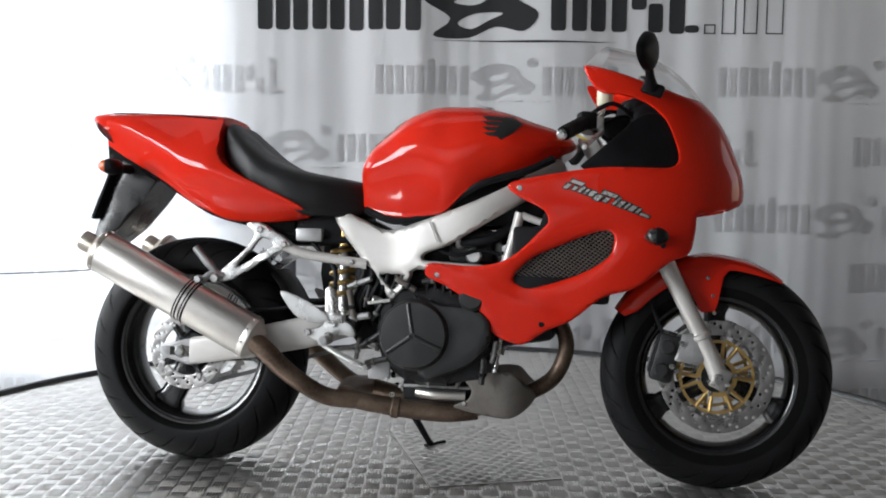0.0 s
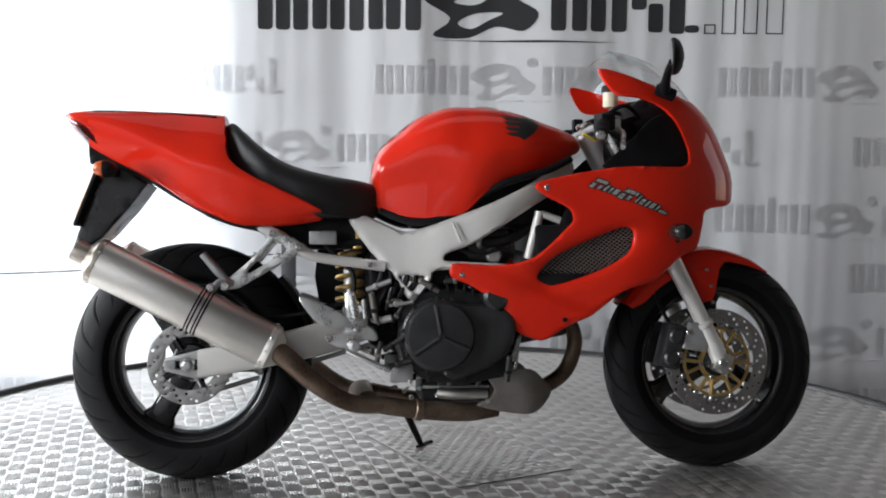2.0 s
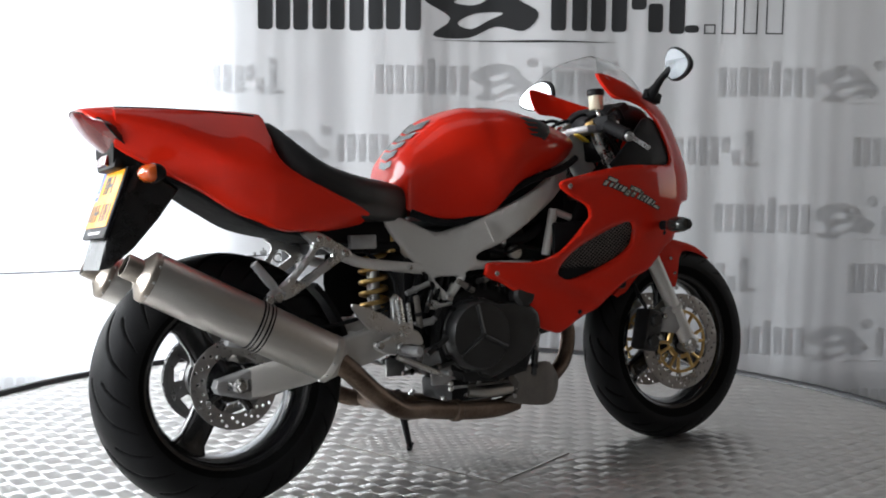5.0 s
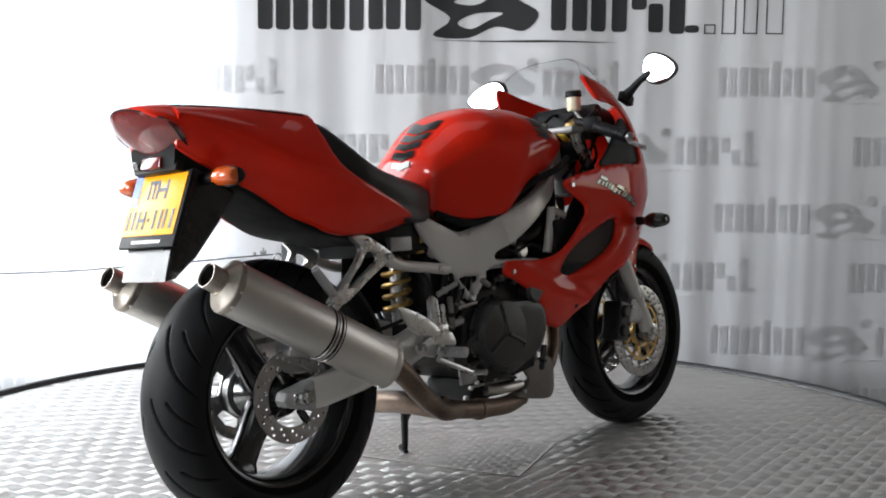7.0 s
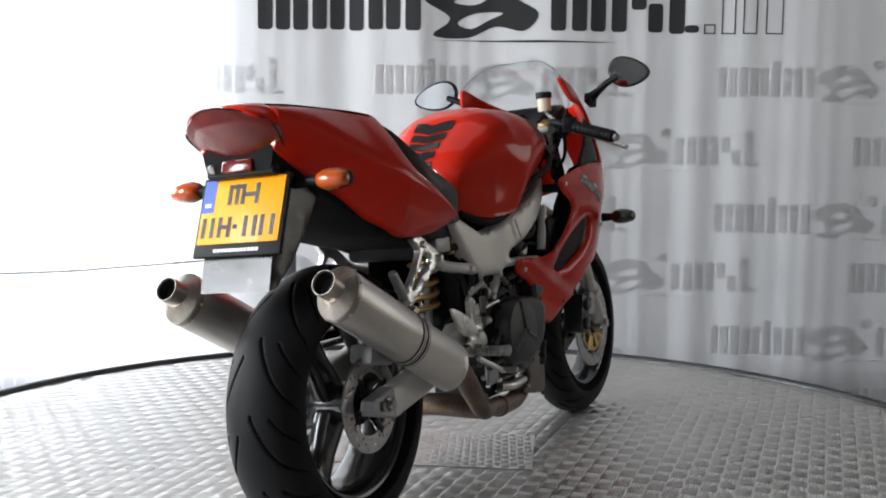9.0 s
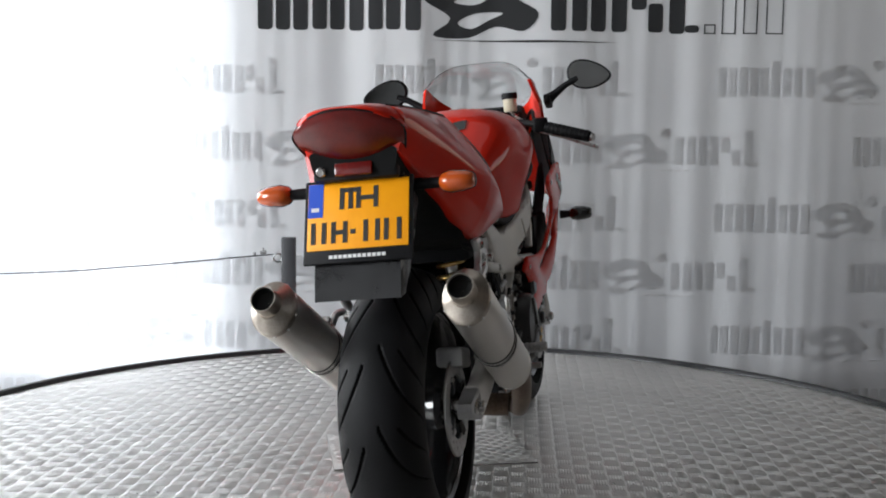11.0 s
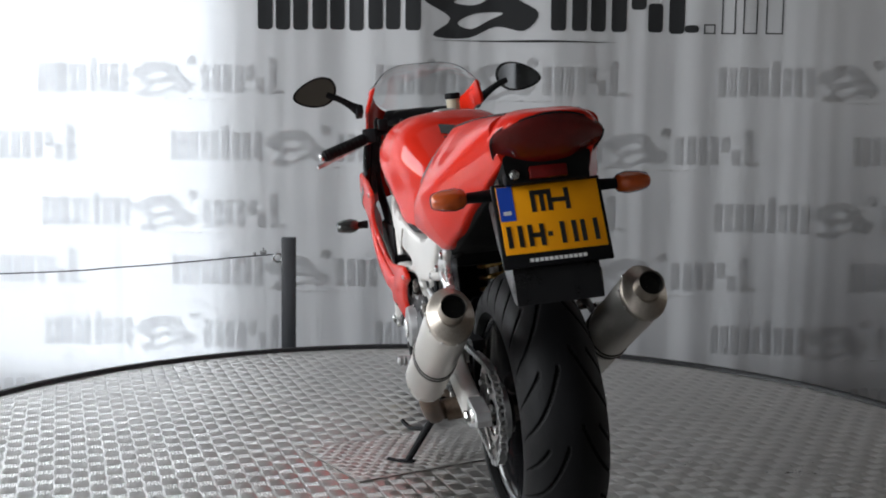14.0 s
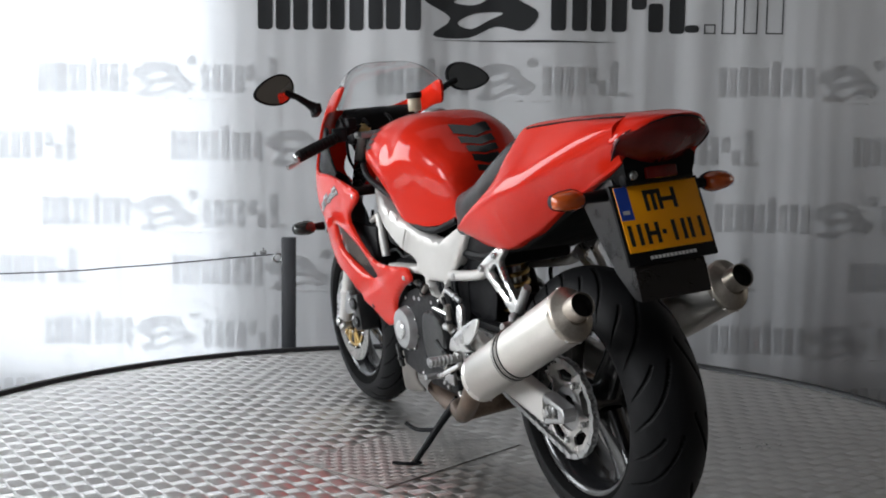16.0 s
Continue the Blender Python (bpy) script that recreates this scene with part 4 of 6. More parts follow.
# shock
coil = [(-0.262 + 0.034 * math.cos(0.55 * i), 0.0 - 0.02 + 0.034 * math.sin(0.55 * i), 0.45 + 0.0026 * i) for i in range(72)]
shock = part("shock_body", rod((-0.262, -0.02, 0.42), (-0.262, -0.02, 0.66), 0.017, 16), BRIGHT, bike, "rear shock absorber with a gold spring")
part("spring", tube(coil, 0.0065, 8, 2), GOLD, shock, "gold coil spring")
part("reservoir", rod((-0.245, -0.09, 0.655), (-0.245, -0.09, 0.60), 0.016, 16), GOLD, shock)

# added black sheet: hides the spring so the left side stays dark
part("dark_filler_sheet", mirrored(panel([(-0.345, 0.455), (-0.205, 0.455), (-0.195, 0.60), (-0.215, 0.655), (-0.33, 0.655), (-0.35, 0.60)], lambda x, z: 0.092, 0.004, (), 0.03, 0.004, 2)), BLACK_PLASTIC, bike, "added black sheet that keeps the space beside the shock absorber dark")

# inner mudguard over the rear wheel
rings = []
for i in range(15):
    a = radians(8 + 36 * i / 14)
    sec = [(0.318, -0.082), (0.328, -0.074), (0.334, 0.0), (0.328, 0.074), (0.318, 0.082), (0.312, 0.082), (0.322, 0.072), (0.328, 0.0), (0.322, -0.072), (0.312, -0.082)]
    rings.append([(-0.68 + r * math.cos(a), y, 0.303 + r * math.sin(a)) for r, y in sec])
part("inner_mudguard", loft(rings), BLACK_PLASTIC, bike, "black plastic inner mudguard")

# rider pegs, heel guards and pedals
part("rear_frame_box", block(-0.215, -0.13, -0.10, 0.10, 0.34, 0.60, 0.02), BLACK_PLASTIC, bike)
HANGER = [(-0.278, 0.484), (-0.252, 0.486), (-0.242, 0.42), (-0.205, 0.395), (-0.192, 0.368), (-0.205, 0.360), (-0.240, 0.366), (-0.275, 0.340), (-0.325, 0.358), (-0.328, 0.378), (-0.280, 0.392)]
both("peg_hanger", panel(HANGER, lambda x, z: 0.158, 0.010, (), 0.02, 0.006, 2), BRIGHT, "polished alloy footpeg hanger")
HEEL = [(-0.398, 0.472), (-0.375, 0.474), (-0.31, 0.446), (-0.265, 0.412), (-0.268, 0.398), (-0.32, 0.398), (-0.36, 0.418)]
both("heel_guard", panel(HEEL, lambda x, z: 0.170, 0.003, (), 0.02, 0.003, 3), BRIGHT, "polished heel guard")
for k in (1, -1):
    peg = part("footpeg", rod((-0.262, -0.16 * k, 0.352), (-0.255, -0.250 * k, 0.356), 0.012), CAST, bike, "ribbed alloy rider footpeg")
    for i in range(6):
        part("ridge", rod((-0.261 + 0.001 * i, (-0.185 - 0.011 * i) * k, 0.3535), (-0.261 + 0.001 * i, (-0.191 - 0.011 * i) * k, 0.3538), 0.014, 10), CAST, peg)
    part("pedal", tube([(-0.275, -0.168 * k, 0.337), (-0.22, -0.175 * k, 0.312), (-0.165, -0.178 * k, 0.288), (-0.15, -0.178 * k, 0.286)], 0.007, 8), BRIGHT, bike, "polished pedal lever")
    part("pedal_tip", rod((-0.15, -0.165 * k, 0.286), (-0.15, -0.215 * k, 0.288), 0.008), CAST, bike)
    part("peg_bolt", rod((-0.262, -0.150 * k, 0.36), (-0.262, -0.176 * k, 0.36), 0.013), CHROME, bike)
    part("peg_bolt", rod((-0.32, -0.150 * k, 0.37), (-0.32, -0.172 * k, 0.37), 0.010), CHROME, bike)
part("master_cylinder", rod((-0.262, -0.150, 0.485), (-0.248, -0.150, 0.385), 0.013), BRIGHT, bike, "rear brake master cylinder")
part("pushrod", rod((-0.232, -0.152, 0.47), (-0.222, -0.152, 0.375), 0.006), BRIGHT, bike)
part("master_clamp", block(-0.275, -0.225, -0.165, -0.140, 0.395, 0.42, 0.004), BRIGHT, bike)
part("fluid_hose", tube([(-0.255, -0.14, 0.49), (-0.26, -0.13, 0.54), (-0.30, -0.12, 0.58), (-0.33, -0.11, 0.61)], 0.006, 8), BLACK_PLASTIC, bike)

# passenger pegs on their brackets
BRACKET = [(-0.510, 0.656), (-0.470, 0.660), (-0.430, 0.640), (-0.385, 0.612), (-0.378, 0.596), (-0.405, 0.586), (-0.470, 0.548), (-0.535, 0.506), (-0.575, 0.496), (-0.590, 0.508), (-0.572, 0.530), (-0.525, 0.570), (-0.486, 0.615), (-0.488, 0.635)]
HOLE = [(-0.462, 0.620), (-0.430, 0.602), (-0.445, 0.588), (-0.520, 0.540), (-0.528, 0.546), (-0.490, 0.585)]
both("peg_bracket", panel(BRACKET, lambda x, z: 0.150 - 0.04 * (z - 0.5), 0.012, [HOLE], 0.02, 0.006, 2), BRIGHT, "polished passenger peg bracket")
for k in (1, -1):
    part("bracket_bolt", rod((-0.466, -0.135 * k, 0.640), (-0.466, -0.152 * k, 0.640), 0.009), CHROME, bike)
    part("bracket_bolt", rod((-0.398, -0.135 * k, 0.602), (-0.398, -0.156 * k, 0.602), 0.009), CHROME, bike)
    part("bracket_bolt", rod((-0.214, -0.115 * k, 0.560), (-0.214, -0.142 * k, 0.560), 0.008), CHROME, bike)
    part("passenger_peg", tube([(-0.572, -0.152 * k, 0.508), (-0.605, -0.158 * k, 0.545), (-0.642, -0.162 * k, 0.588)], [0.008, 0.012, 0.010], 10), CAST, bike, "folded passenger footpeg")
    part("peg_joint", rod((-0.585, -0.135 * k, 0.505), (-0.585, -0.170 * k, 0.505), 0.013), CHROME, bike)
    part("subframe_rail", tube([(-0.40, -0.132 * k, 0.600), (-0.345, -0.130 * k, 0.578), (-0.215, -0.124 * k, 0.560), (-0.175, -0.120 * k, 0.556)], [0.016, 0.014, 0.014, 0.016], 10), ALLOY, bike, "silver subframe rail")
    part("subframe_tube", tube([(-0.48, -0.10 * k, 0.655), (-0.34, -0.10 * k, 0.62), (-0.20, -0.10 * k, 0.62)], 0.012, 8), BLACK_PLASTIC, bike)

# side stand
part("side_stand", tube([(-0.135, 0.115, 0.205), (-0.10, 0.155, 0.140), (-0.05, 0.215, 0.036), (-0.045, 0.225, 0.027)], [0.014, 0.011, 0.009, 0.009], 10), BLACK_PLASTIC, bike, "black steel side stand, folded out")
part("stand_foot", tube([(-0.055, 0.205, 0.022), (-0.035, 0.245, 0.022), (-0.010, 0.275, 0.025)], 0.008, 8, flat=0.6), BLACK_PLASTIC, bike)
part("stand_tang", tube([(-0.09, 0.165, 0.118), (-0.045, 0.205, 0.115), (-0.01, 0.225, 0.130)], 0.006, 8), BLACK_PLASTIC, bike)

# small engine clutter: bolts, hose clips, unions, sensors, brackets
rnd = random.Random(7)
for k in (1, -1):
    for i in range(14):
        x, z = rnd.uniform(-0.12, 0.15), rnd.choice((rnd.uniform(0.20, 0.26), rnd.uniform(0.46, 0.53)))
        yy = 0.088 if z < 0.25 else 0.138
        part("case_bolt", rod((x, -k * (yy - 0.004), z), (x, -k * (yy + 0.007), z), rnd.uniform(0.004, 0.007), 8), rnd.choice((CHROME, CAST, BRIGHT)), bike)
    for i in range(6):
        x, z = -0.20 + 0.022 * i, 0.50 + 0.02 * rnd.random()
        part("hose", tube([(x, -k * 0.10, z + 0.08), (x + 0.02, -k * (0.115 + 0.01 * rnd.random()), z + 0.02), (x - 0.01, -k * 0.118, z - 0.06), (x + 0.01, -k * 0.10, z - 0.12)], rnd.uniform(0.004, 0.009), 8), BLACK_PLASTIC, bike)
    part("hose_clip", rod((0.075, -k * 0.13, 0.618), (0.085, -k * 0.138, 0.616), 0.016, 12), BRIGHT, bike)
    part("union", rod((-0.13, -k * 0.125, 0.455), (-0.155, -k * 0.135, 0.462), 0.012, 10), BRIGHT, bike)
    part("linkage", rod((-0.165, -k * 0.142, 0.452), (-0.10, -k * 0.150, 0.462), 0.005, 8), BRIGHT, bike)
    part("engine_mount", block(-0.16, -0.10, -k * 0.13 - 0.006, -k * 0.13 + 0.006, 0.250, 0.300, 0.004), CAST, bike)
    part("drain_union", rod((-0.02, -k * 0.088, 0.262), (-0.02, -k * 0.110, 0.262), 0.011, 8), BRIGHT, bike)
    part("sump_rib", block(-0.07, 0.11, -k * 0.088 - 0.003, -k * 0.088 + 0.003, 0.228, 0.236, 0.001), CAST, bike)
    for i in range(6):
        part("head_fin", block(-0.01 + 0.022 * i, -0.004 + 0.022 * i, -k * 0.122 - 0.012, -k * 0.122 + 0.012, 0.475, 0.53, 0.001), ENGINE_DARK, bike)

CLUTTER = ((-0.190, 0.505, 20, 0.070, 0.009), (-0.165, 0.470, 75, 0.060, 0.007), (-0.205, 0.450, 100, 0.075, 0.010), (-0.140, 0.430, 60, 0.055, 0.008), (-0.185, 0.415, 10, 0.060, 0.012), (-0.150, 0.355, 35, 0.070, 0.009),
           (-0.190, 0.330, 80, 0.060, 0.008), (-0.135, 0.300, 15, 0.065, 0.010), (-0.085, 0.262, 5, 0.080, 0.009), (0.010, 0.245, 0, 0.085, 0.011), (0.085, 0.262, 70, 0.060, 0.008), (0.150, 0.285, 85, 0.070, 0.010),
           (0.175, 0.335, 80, 0.060, 0.008), (0.020, 0.520, 10, 0.080, 0.009), (-0.060, 0.505, 150, 0.060, 0.010), (0.070, 0.540, 30, 0.060, 0.008))
for k in (1, -1):
    for i, (x, z, turn, span, r) in enumerate(CLUTTER):
        c, d = math.cos(radians(turn)) * span / 2, math.sin(radians(turn)) * span / 2
        y = 0.128 + 0.012 * (i % 3) if z > 0.27 else 0.098
        piece = part("union_pipe", rod((x - c, -k * y, z - d), (x + c, -k * (y + 0.008), z + d), r * 0.8, 12), (CAST, ENGINE, DULL, ENGINE)[i % 4], bike)
        part("collar", rod((x - c * 0.4, -k * (y + 0.002), z - d * 0.4), (x - c * 0.1, -k * (y + 0.004), z - d * 0.1), r * 1.15, 6), (CAST, DULL, ENGINE_DARK)[i % 3], piece)

# ---------------------------------------------------------------- motorcycle: front end
for k in (1, -1):
    y = -0.098 * k
    leg = part("fork_leg", tube([(0.612, y, 0.580), (0.625, y, 0.555), (0.70, y, 0.408), (0.738, y, 0.330), (0.752, y, 0.296)], [0.023, 0.023, 0.021, 0.024, 0.024], 18), ALLOY, bike, "silver fork lower leg")
    part("fork_collar", rod((0.702, y, 0.405), (0.712, y, 0.385), 0.0255, 20), ALLOY, leg)
    part("axle_clamp", moved(block(-0.022, 0.022, -0.022, 0.022, -0.028, 0.028, 0.007), pose(0.757, y, 0.288, 0, 26, 0)), BRIGHT, leg)
    part("axle_bolt", rod((0.75, y - 0.02 * k, 0.29), (0.75, y - 0.034 * k, 0.29), 0.013, 16), CHROME, leg)
    part("pinch_bolt", rod((0.775, y - 0.012 * k, 0.275), (0.775, y - 0.026 * k, 0.275), 0.006, 8), CHROME, leg)
    part("fork_tube", rod((0.615, y, 0.570), (0.425, y, 0.945), 0.020, 18), CHROME, bike, "chrome fork tube")
    part("fork_cap", rod((0.428, y, 0.940), (0.420, y, 0.956), 0.022, 18), GOLD, bike)
    # brake disc on its carrier
    d = part("brake_disc", moved(ring_disc(AXLE_F[0], AXLE_F[2], 0.076, 0.146, 0.108, 0.0045, 54, 0.0042), Matrix.Translation((-0.75, 0, -0.29))) if k > 0 else mirrored(moved(ring_disc(AXLE_F[0], AXLE_F[2], 0.076, 0.146, 0.108, 0.0045, 54, 0.0042), Matrix.Translation((-0.75, 0, -0.29)))), DISC, front, "drilled steel front brake disc")
    part("carrier_ring", lathe([(0.040, -0.070 * k), (0.052, -0.070 * k), (0.052, -0.080 * k), (0.040, -0.080 * k)], 40, "y", True), GOLD, d, "gold anodised disc carrier")
    part("carrier_ring", lathe([(0.088, -0.0725 * k), (0.096, -0.0725 * k), (0.096, -0.0775 * k), (0.088, -0.0775 * k)], 48, "y", True), GOLD, d)
    for i in range(6):
        a = radians(60 * i + 8)
        for da in (-0.20, 0.20):
            part("carrier_arm", tube([(0.046 * math.cos(a + da * 0.7), -0.075 * k, 0.046 * math.sin(a + da * 0.7)), (0.092 * math.cos(a + da), -0.075 * k, 0.092 * math.sin(a + da))], 0.0055, 8), GOLD, d)
            part("bobbin", rod((0.102 * math.cos(a + da * 1.2), -0.070 * k, 0.102 * math.sin(a + da * 1.2)), (0.102 * math.cos(a + da * 1.2), -0.081 * k, 0.102 * math.sin(a + da * 1.2)), 0.0075, 12), CHROME, d)
        part("carrier_bolt", rod((0.046 * math.cos(a), -0.078 * k, 0.046 * math.sin(a)), (0.046 * math.cos(a), -0.086 * k, 0.046 * math.sin(a)), 0.006, 8), CHROME, d)
    # caliper behind the leg
    cal = part("front_caliper", moved(block(-0.030, 0.030, -0.034, 0.034, -0.062, 0.062, 0.010), pose(0.618, -0.076 * k, 0.335, 0, 14, 0)), ENGINE, bike, "dark front brake caliper")
    for dz in (-0.03, 0.03):
        part("piston_housing", rod((0.615 + dz * 0.25, -0.10 * k, 0.335 + dz), (0.615 + dz * 0.25, -0.122 * k, 0.335 + dz), 0.020, 16), ENGINE, cal)
        part("caliper_bolt", rod((0.645 + dz * 0.4, -0.10 * k, 0.345 + dz), (0.645 + dz * 0.4, -0.118 * k, 0.345 + dz), 0.008, 8), CHROME, cal)
    part("caliper_bracket", slab([(0.64, 0.33), (0.66, 0.40), (0.715, 0.405), (0.73, 0.35), (0.70, 0.32)], 0.10, 0.112, 0.003) if k > 0 else mirrored(slab([(0.64, 0.33), (0.66, 0.40), (0.715, 0.405), (0.73, 0.35), (0.70, 0.32)], 0.10, 0.112, 0.003)), CAST, cal)
    part("brake_hose", tube([(0.61, -0.085 * k, 0.40), (0.585, -0.07 * k, 0.46), (0.56, -0.055 * k, 0.56), (0.53, -0.05 * k, 0.68)], 0.0055, 8), BLACK_PLASTIC, bike)

# front mudguard: a curved shell with skirts beside the legs
rings = []
for i in range(33):
    a = 56 + 92 * i / 32
    ar = radians(a)
    r = curve1([(56, 0.301), (64, 0.305), (82, 0.311), (98, 0.319), (112, 0.317), (130, 0.313), (148, 0.310)], a)
    drop = curve1([(56, 0.004), (62, 0.016), (72, 0.026), (84, 0.034), (88, 0.06), (92, 0.150), (104, 0.150), (110, 0.075), (118, 0.055), (140, 0.05), (148, 0.03)], a)
    w = curve1([(56, 0.030), (66, 0.052), (80, 0.068), (110, 0.074), (148, 0.072)], a)
    outer = [(r - drop, -w), (r - drop * 0.5, -w - 0.002), (r - min(drop, 0.02), -w * 0.99), (r - 0.006, -w * 0.86), (r, -w * 0.5), (r + 0.004, 0)]
    outer += [(p, -q) for p, q in reversed(outer[:-1])]
    inner = [(p - 0.004 if abs(q) < w * 0.9 else p, q * 0.955) for p, q in reversed(outer)]
    rings.append([(0.75 + p * math.cos(ar), q, 0.29 + p * math.sin(ar)) for p, q in outer + inner])
fender = part("front_mudguard", loft(rings), RED, bike, "glossy red front mudguard")
for k in (1, -1):
    for x, z in ((0.722, 0.545), (0.735, 0.50), (0.740, 0.455)):
        part("fender_bolt", rod((x, -0.073 * k, z), (x, -0.080 * k, z), 0.005, 8), CHROME, fender)

# steering: clamps, bars, grips, levers
part("top_clamp", block(0.385, 0.455, -0.125, 0.125, 0.918, 0.940, 0.008), CAST, bike, "grey top yoke")
part("lower_clamp", block(0.485, 0.555, -0.125, 0.125, 0.735, 0.765, 0.008), ENGINE, bike)
part("steering_head", rod((0.40, 0, 0.93), (0.50, 0, 0.75), 0.035, 20), ALLOY, bike)
part("ignition_lock", rod((0.395, 0, 0.94), (0.392, 0, 0.955), 0.024, 20), CHROME, bike)
for k in (1, -1):
    part("handlebar", tube([(0.430, -0.105 * k, 0.950), (0.412, -0.150 * k, 0.945), (0.352, -0.335 * k, 0.886)], 0.011, 12), BLACK_PLASTIC, bike, "black clip-on handlebar")
    grip = part("grip", rod((0.394, -0.206 * k, 0.928), (0.350, -0.345 * k, 0.884), 0.0175, 18), BLACK_PLASTIC, bike, "black rubber grip")
    for i in range(9):
        s = 0.08 + 0.1 * i
        p = Vector((0.394, -0.206 * k, 0.928)).lerp(Vector((0.350, -0.345 * k, 0.884)), s)
        q = Vector((0.394, -0.206 * k, 0.928)).lerp(Vector((0.350, -0.345 * k, 0.884)), s + 0.045)
        part("ridge", rod(tuple(p), tuple(q), 0.0188, 16), BLACK_PLASTIC, grip)
    part("bar_end", rod((0.350, -0.345 * k, 0.884), (0.347, -0.356 * k, 0.880), 0.013, 14), CHROME, bike)
    part("switchgear", moved(block(-0.022, 0.022, -0.022, 0.022, -0.020, 0.024, 0.006), pose(0.402, -0.188 * k, 0.934, 0, 0, 18 * k)), BLACK_PLASTIC, bike, "black switch housing")
    part("lever", tube([(0.430, -0.172 * k, 0.925), (0.440, -0.225 * k, 0.905), (0.420, -0.300 * k, 0.876), (0.402, -0.362 * k, 0.852)], [0.008, 0.007, 0.006, 0.007], 8), BRIGHT, bike, "polished brake or clutch lever")
    part("lever_perch", block(0.405, 0.445, -0.180 * k - 0.016, -0.180 * k + 0.016, 0.915, 0.945, 0.005), BRIGHT, bike)
    part("cable", tube([(0.44, -0.165 * k, 0.93), (0.50, -0.13 * k, 0.955), (0.53, -0.09 * k, 0.90), (0.52, -0.07 * k, 0.80)], 0.005, 8), BLACK_PLASTIC, bike)
    part("cable", tube([(0.415, -0.16 * k, 0.92), (0.47, -0.14 * k, 0.88), (0.50, -0.12 * k, 0.84), (0.45, -0.10 * k, 0.78)], 0.005, 8), BLACK_PLASTIC, bike)
pot = part("brake_fluid_pot", lathe([(0.0005, 0.0), (0.019, 0.0), (0.021, 0.004), (0.021, 0.040), (0.0005, 0.041)], 28, "z"), CREAM, bike, "cream brake fluid pot with a black cap")
pot.location = (0.445, -0.092, 0.988)
part("cap", lathe([(0.0005, 0.040), (0.024, 0.040), (0.025, 0.043), (0.025, 0.056), (0.023, 0.059), (0.0005, 0.060)], 28, "z"), BLACK_PLASTIC, pot)
part("pot_stay", tube([(0.445, -0.092, 0.99), (0.440, -0.115, 0.965), (0.425, -0.15, 0.945)], 0.005, 8), BRIGHT, bike)
part("key_tag", moved(block(-0.022, 0.022, -0.012, 0.012, -0.0025, 0.0025, 0.001), pose(0.385, -0.095, 0.905, 8, 25, 12)), YELLOW_TAG, bike, "yellow plastic tag at the yoke")
dial = part("instrument_panel", moved(block(-0.03, 0.03, -0.125, 0.125, -0.05, 0.05, 0.018), pose(0.535, 0, 0.960, 0, -28, 0)), BLACK_PLASTIC, bike, "black instrument cluster")
for y, r in ((-0.055, 0.042), (0.045, 0.045)):
    g = part("gauge", lathe([(0.0005, -0.002), (r * 0.9, -0.002), (r * 0.92, 0.0), (r, 0.002), (r, -0.010)], 32, "x"), GLOSS_BLACK, dial)
    g.matrix_local = pose(0.535, 0, 0.960, 0, -28, 0) @ pose(-0.032, y, 0, 0, 0, 180)
hood = body([(0.470, 0.955, 0.930, 0.070), (0.478, 0.990, 0.925, 0.100), (0.500, 1.008, 0.92, 0.122), (0.540, 1.012, 0.92, 0.135), (0.590, 1.006, 0.92, 0.130), (0.640, 0.985, 0.92, 0.100), (0.665, 0.965, 0.93, 0.060)],
            [(0, 1), (0.3, 0.99), (0.55, 0.99), (0.78, 0.90), (0.93, 0.70), (1.0, 0.4), (0.95, 0.1), (0.8, 0), (0, 0)], 30)
part("dash_hood", hood, BLACK_PLASTIC, bike, "black hood over the instruments")
part("choke_block", block(0.395, 0.425, 0.13, 0.16, 0.948, 0.985, 0.005), BLACK_PLASTIC, bike)

# inner black panels behind the wings
inner = panel([(0.40, 0.810), (0.62, 0.822), (0.640, 0.862), (0.618, 0.928), (0.580, 0.958), (0.535, 0.950), (0.475, 0.895), (0.425, 0.850)], lambda x, z: fairing_depth(x, z) - 0.012, 0.004, (), 0.02, 0.004, 3)
both("inner_panel", inner, BLACK_PLASTIC, "black plastic inner fairing panel")
both("inner_panel", panel([(0.30, 0.70), (0.42, 0.805), (0.60, 0.81), (0.66, 0.72), (0.60, 0.60), (0.48, 0.50), (0.36, 0.45), (0.28, 0.42), (0.24, 0.50)], lambda x, z: 0.8 * fairing_depth(x, z) - 0.01, 0.004, (), 0.03, 0.004, 2), BLACK_PLASTIC, "black plastic inner fairing panel")

both("inner_panel", panel([(0.645, 0.74), (0.72, 0.76), (0.715, 0.86), (0.685, 0.93), (0.640, 0.955), (0.625, 0.93), (0.648, 0.86)], lambda x, z: max(0.02, fairing_depth(x, z) - 0.014), 0.004, (), 0.02, 0.004, 2), BLACK_PLASTIC, "black plastic inner fairing panel")

# screen
NU, NV = 25, 14
sv = []
for j in range(NV):
    v = j / (NV - 1)
    for i in range(NU):
        u = -1 + 2 * i / (NU - 1)
        b = Vector((0.715 - 0.30 * u * u, 0.182 * u, 1.000 + 0.070 * u * u - 0.006))
        t = Vector((0.452 - 0.055 * abs(u) ** 3, 0.160 * math.copysign(abs(u) ** 0.9, u), 1.150 - 0.062 * abs(u) ** 3.5))
        p = b.lerp(t, v) + Vector((0.02, 0, 0.035)) * math.sin(math.pi * v) * (1 - 0.85 * u * u)
        sv.append(p)
sf = [(j * NU + i, j * NU + i + 1, (j + 1) * NU + i + 1, (j + 1) * NU + i) for j in range(NV - 1) for i in range(NU - 1)]
screen = part("windscreen", (sv, sf), SCREEN, bike, "clear curved windscreen")
sm = screen.modifiers.new("sheet", "SOLIDIFY")
sm.thickness, sm.use_rim = 0.0015, False
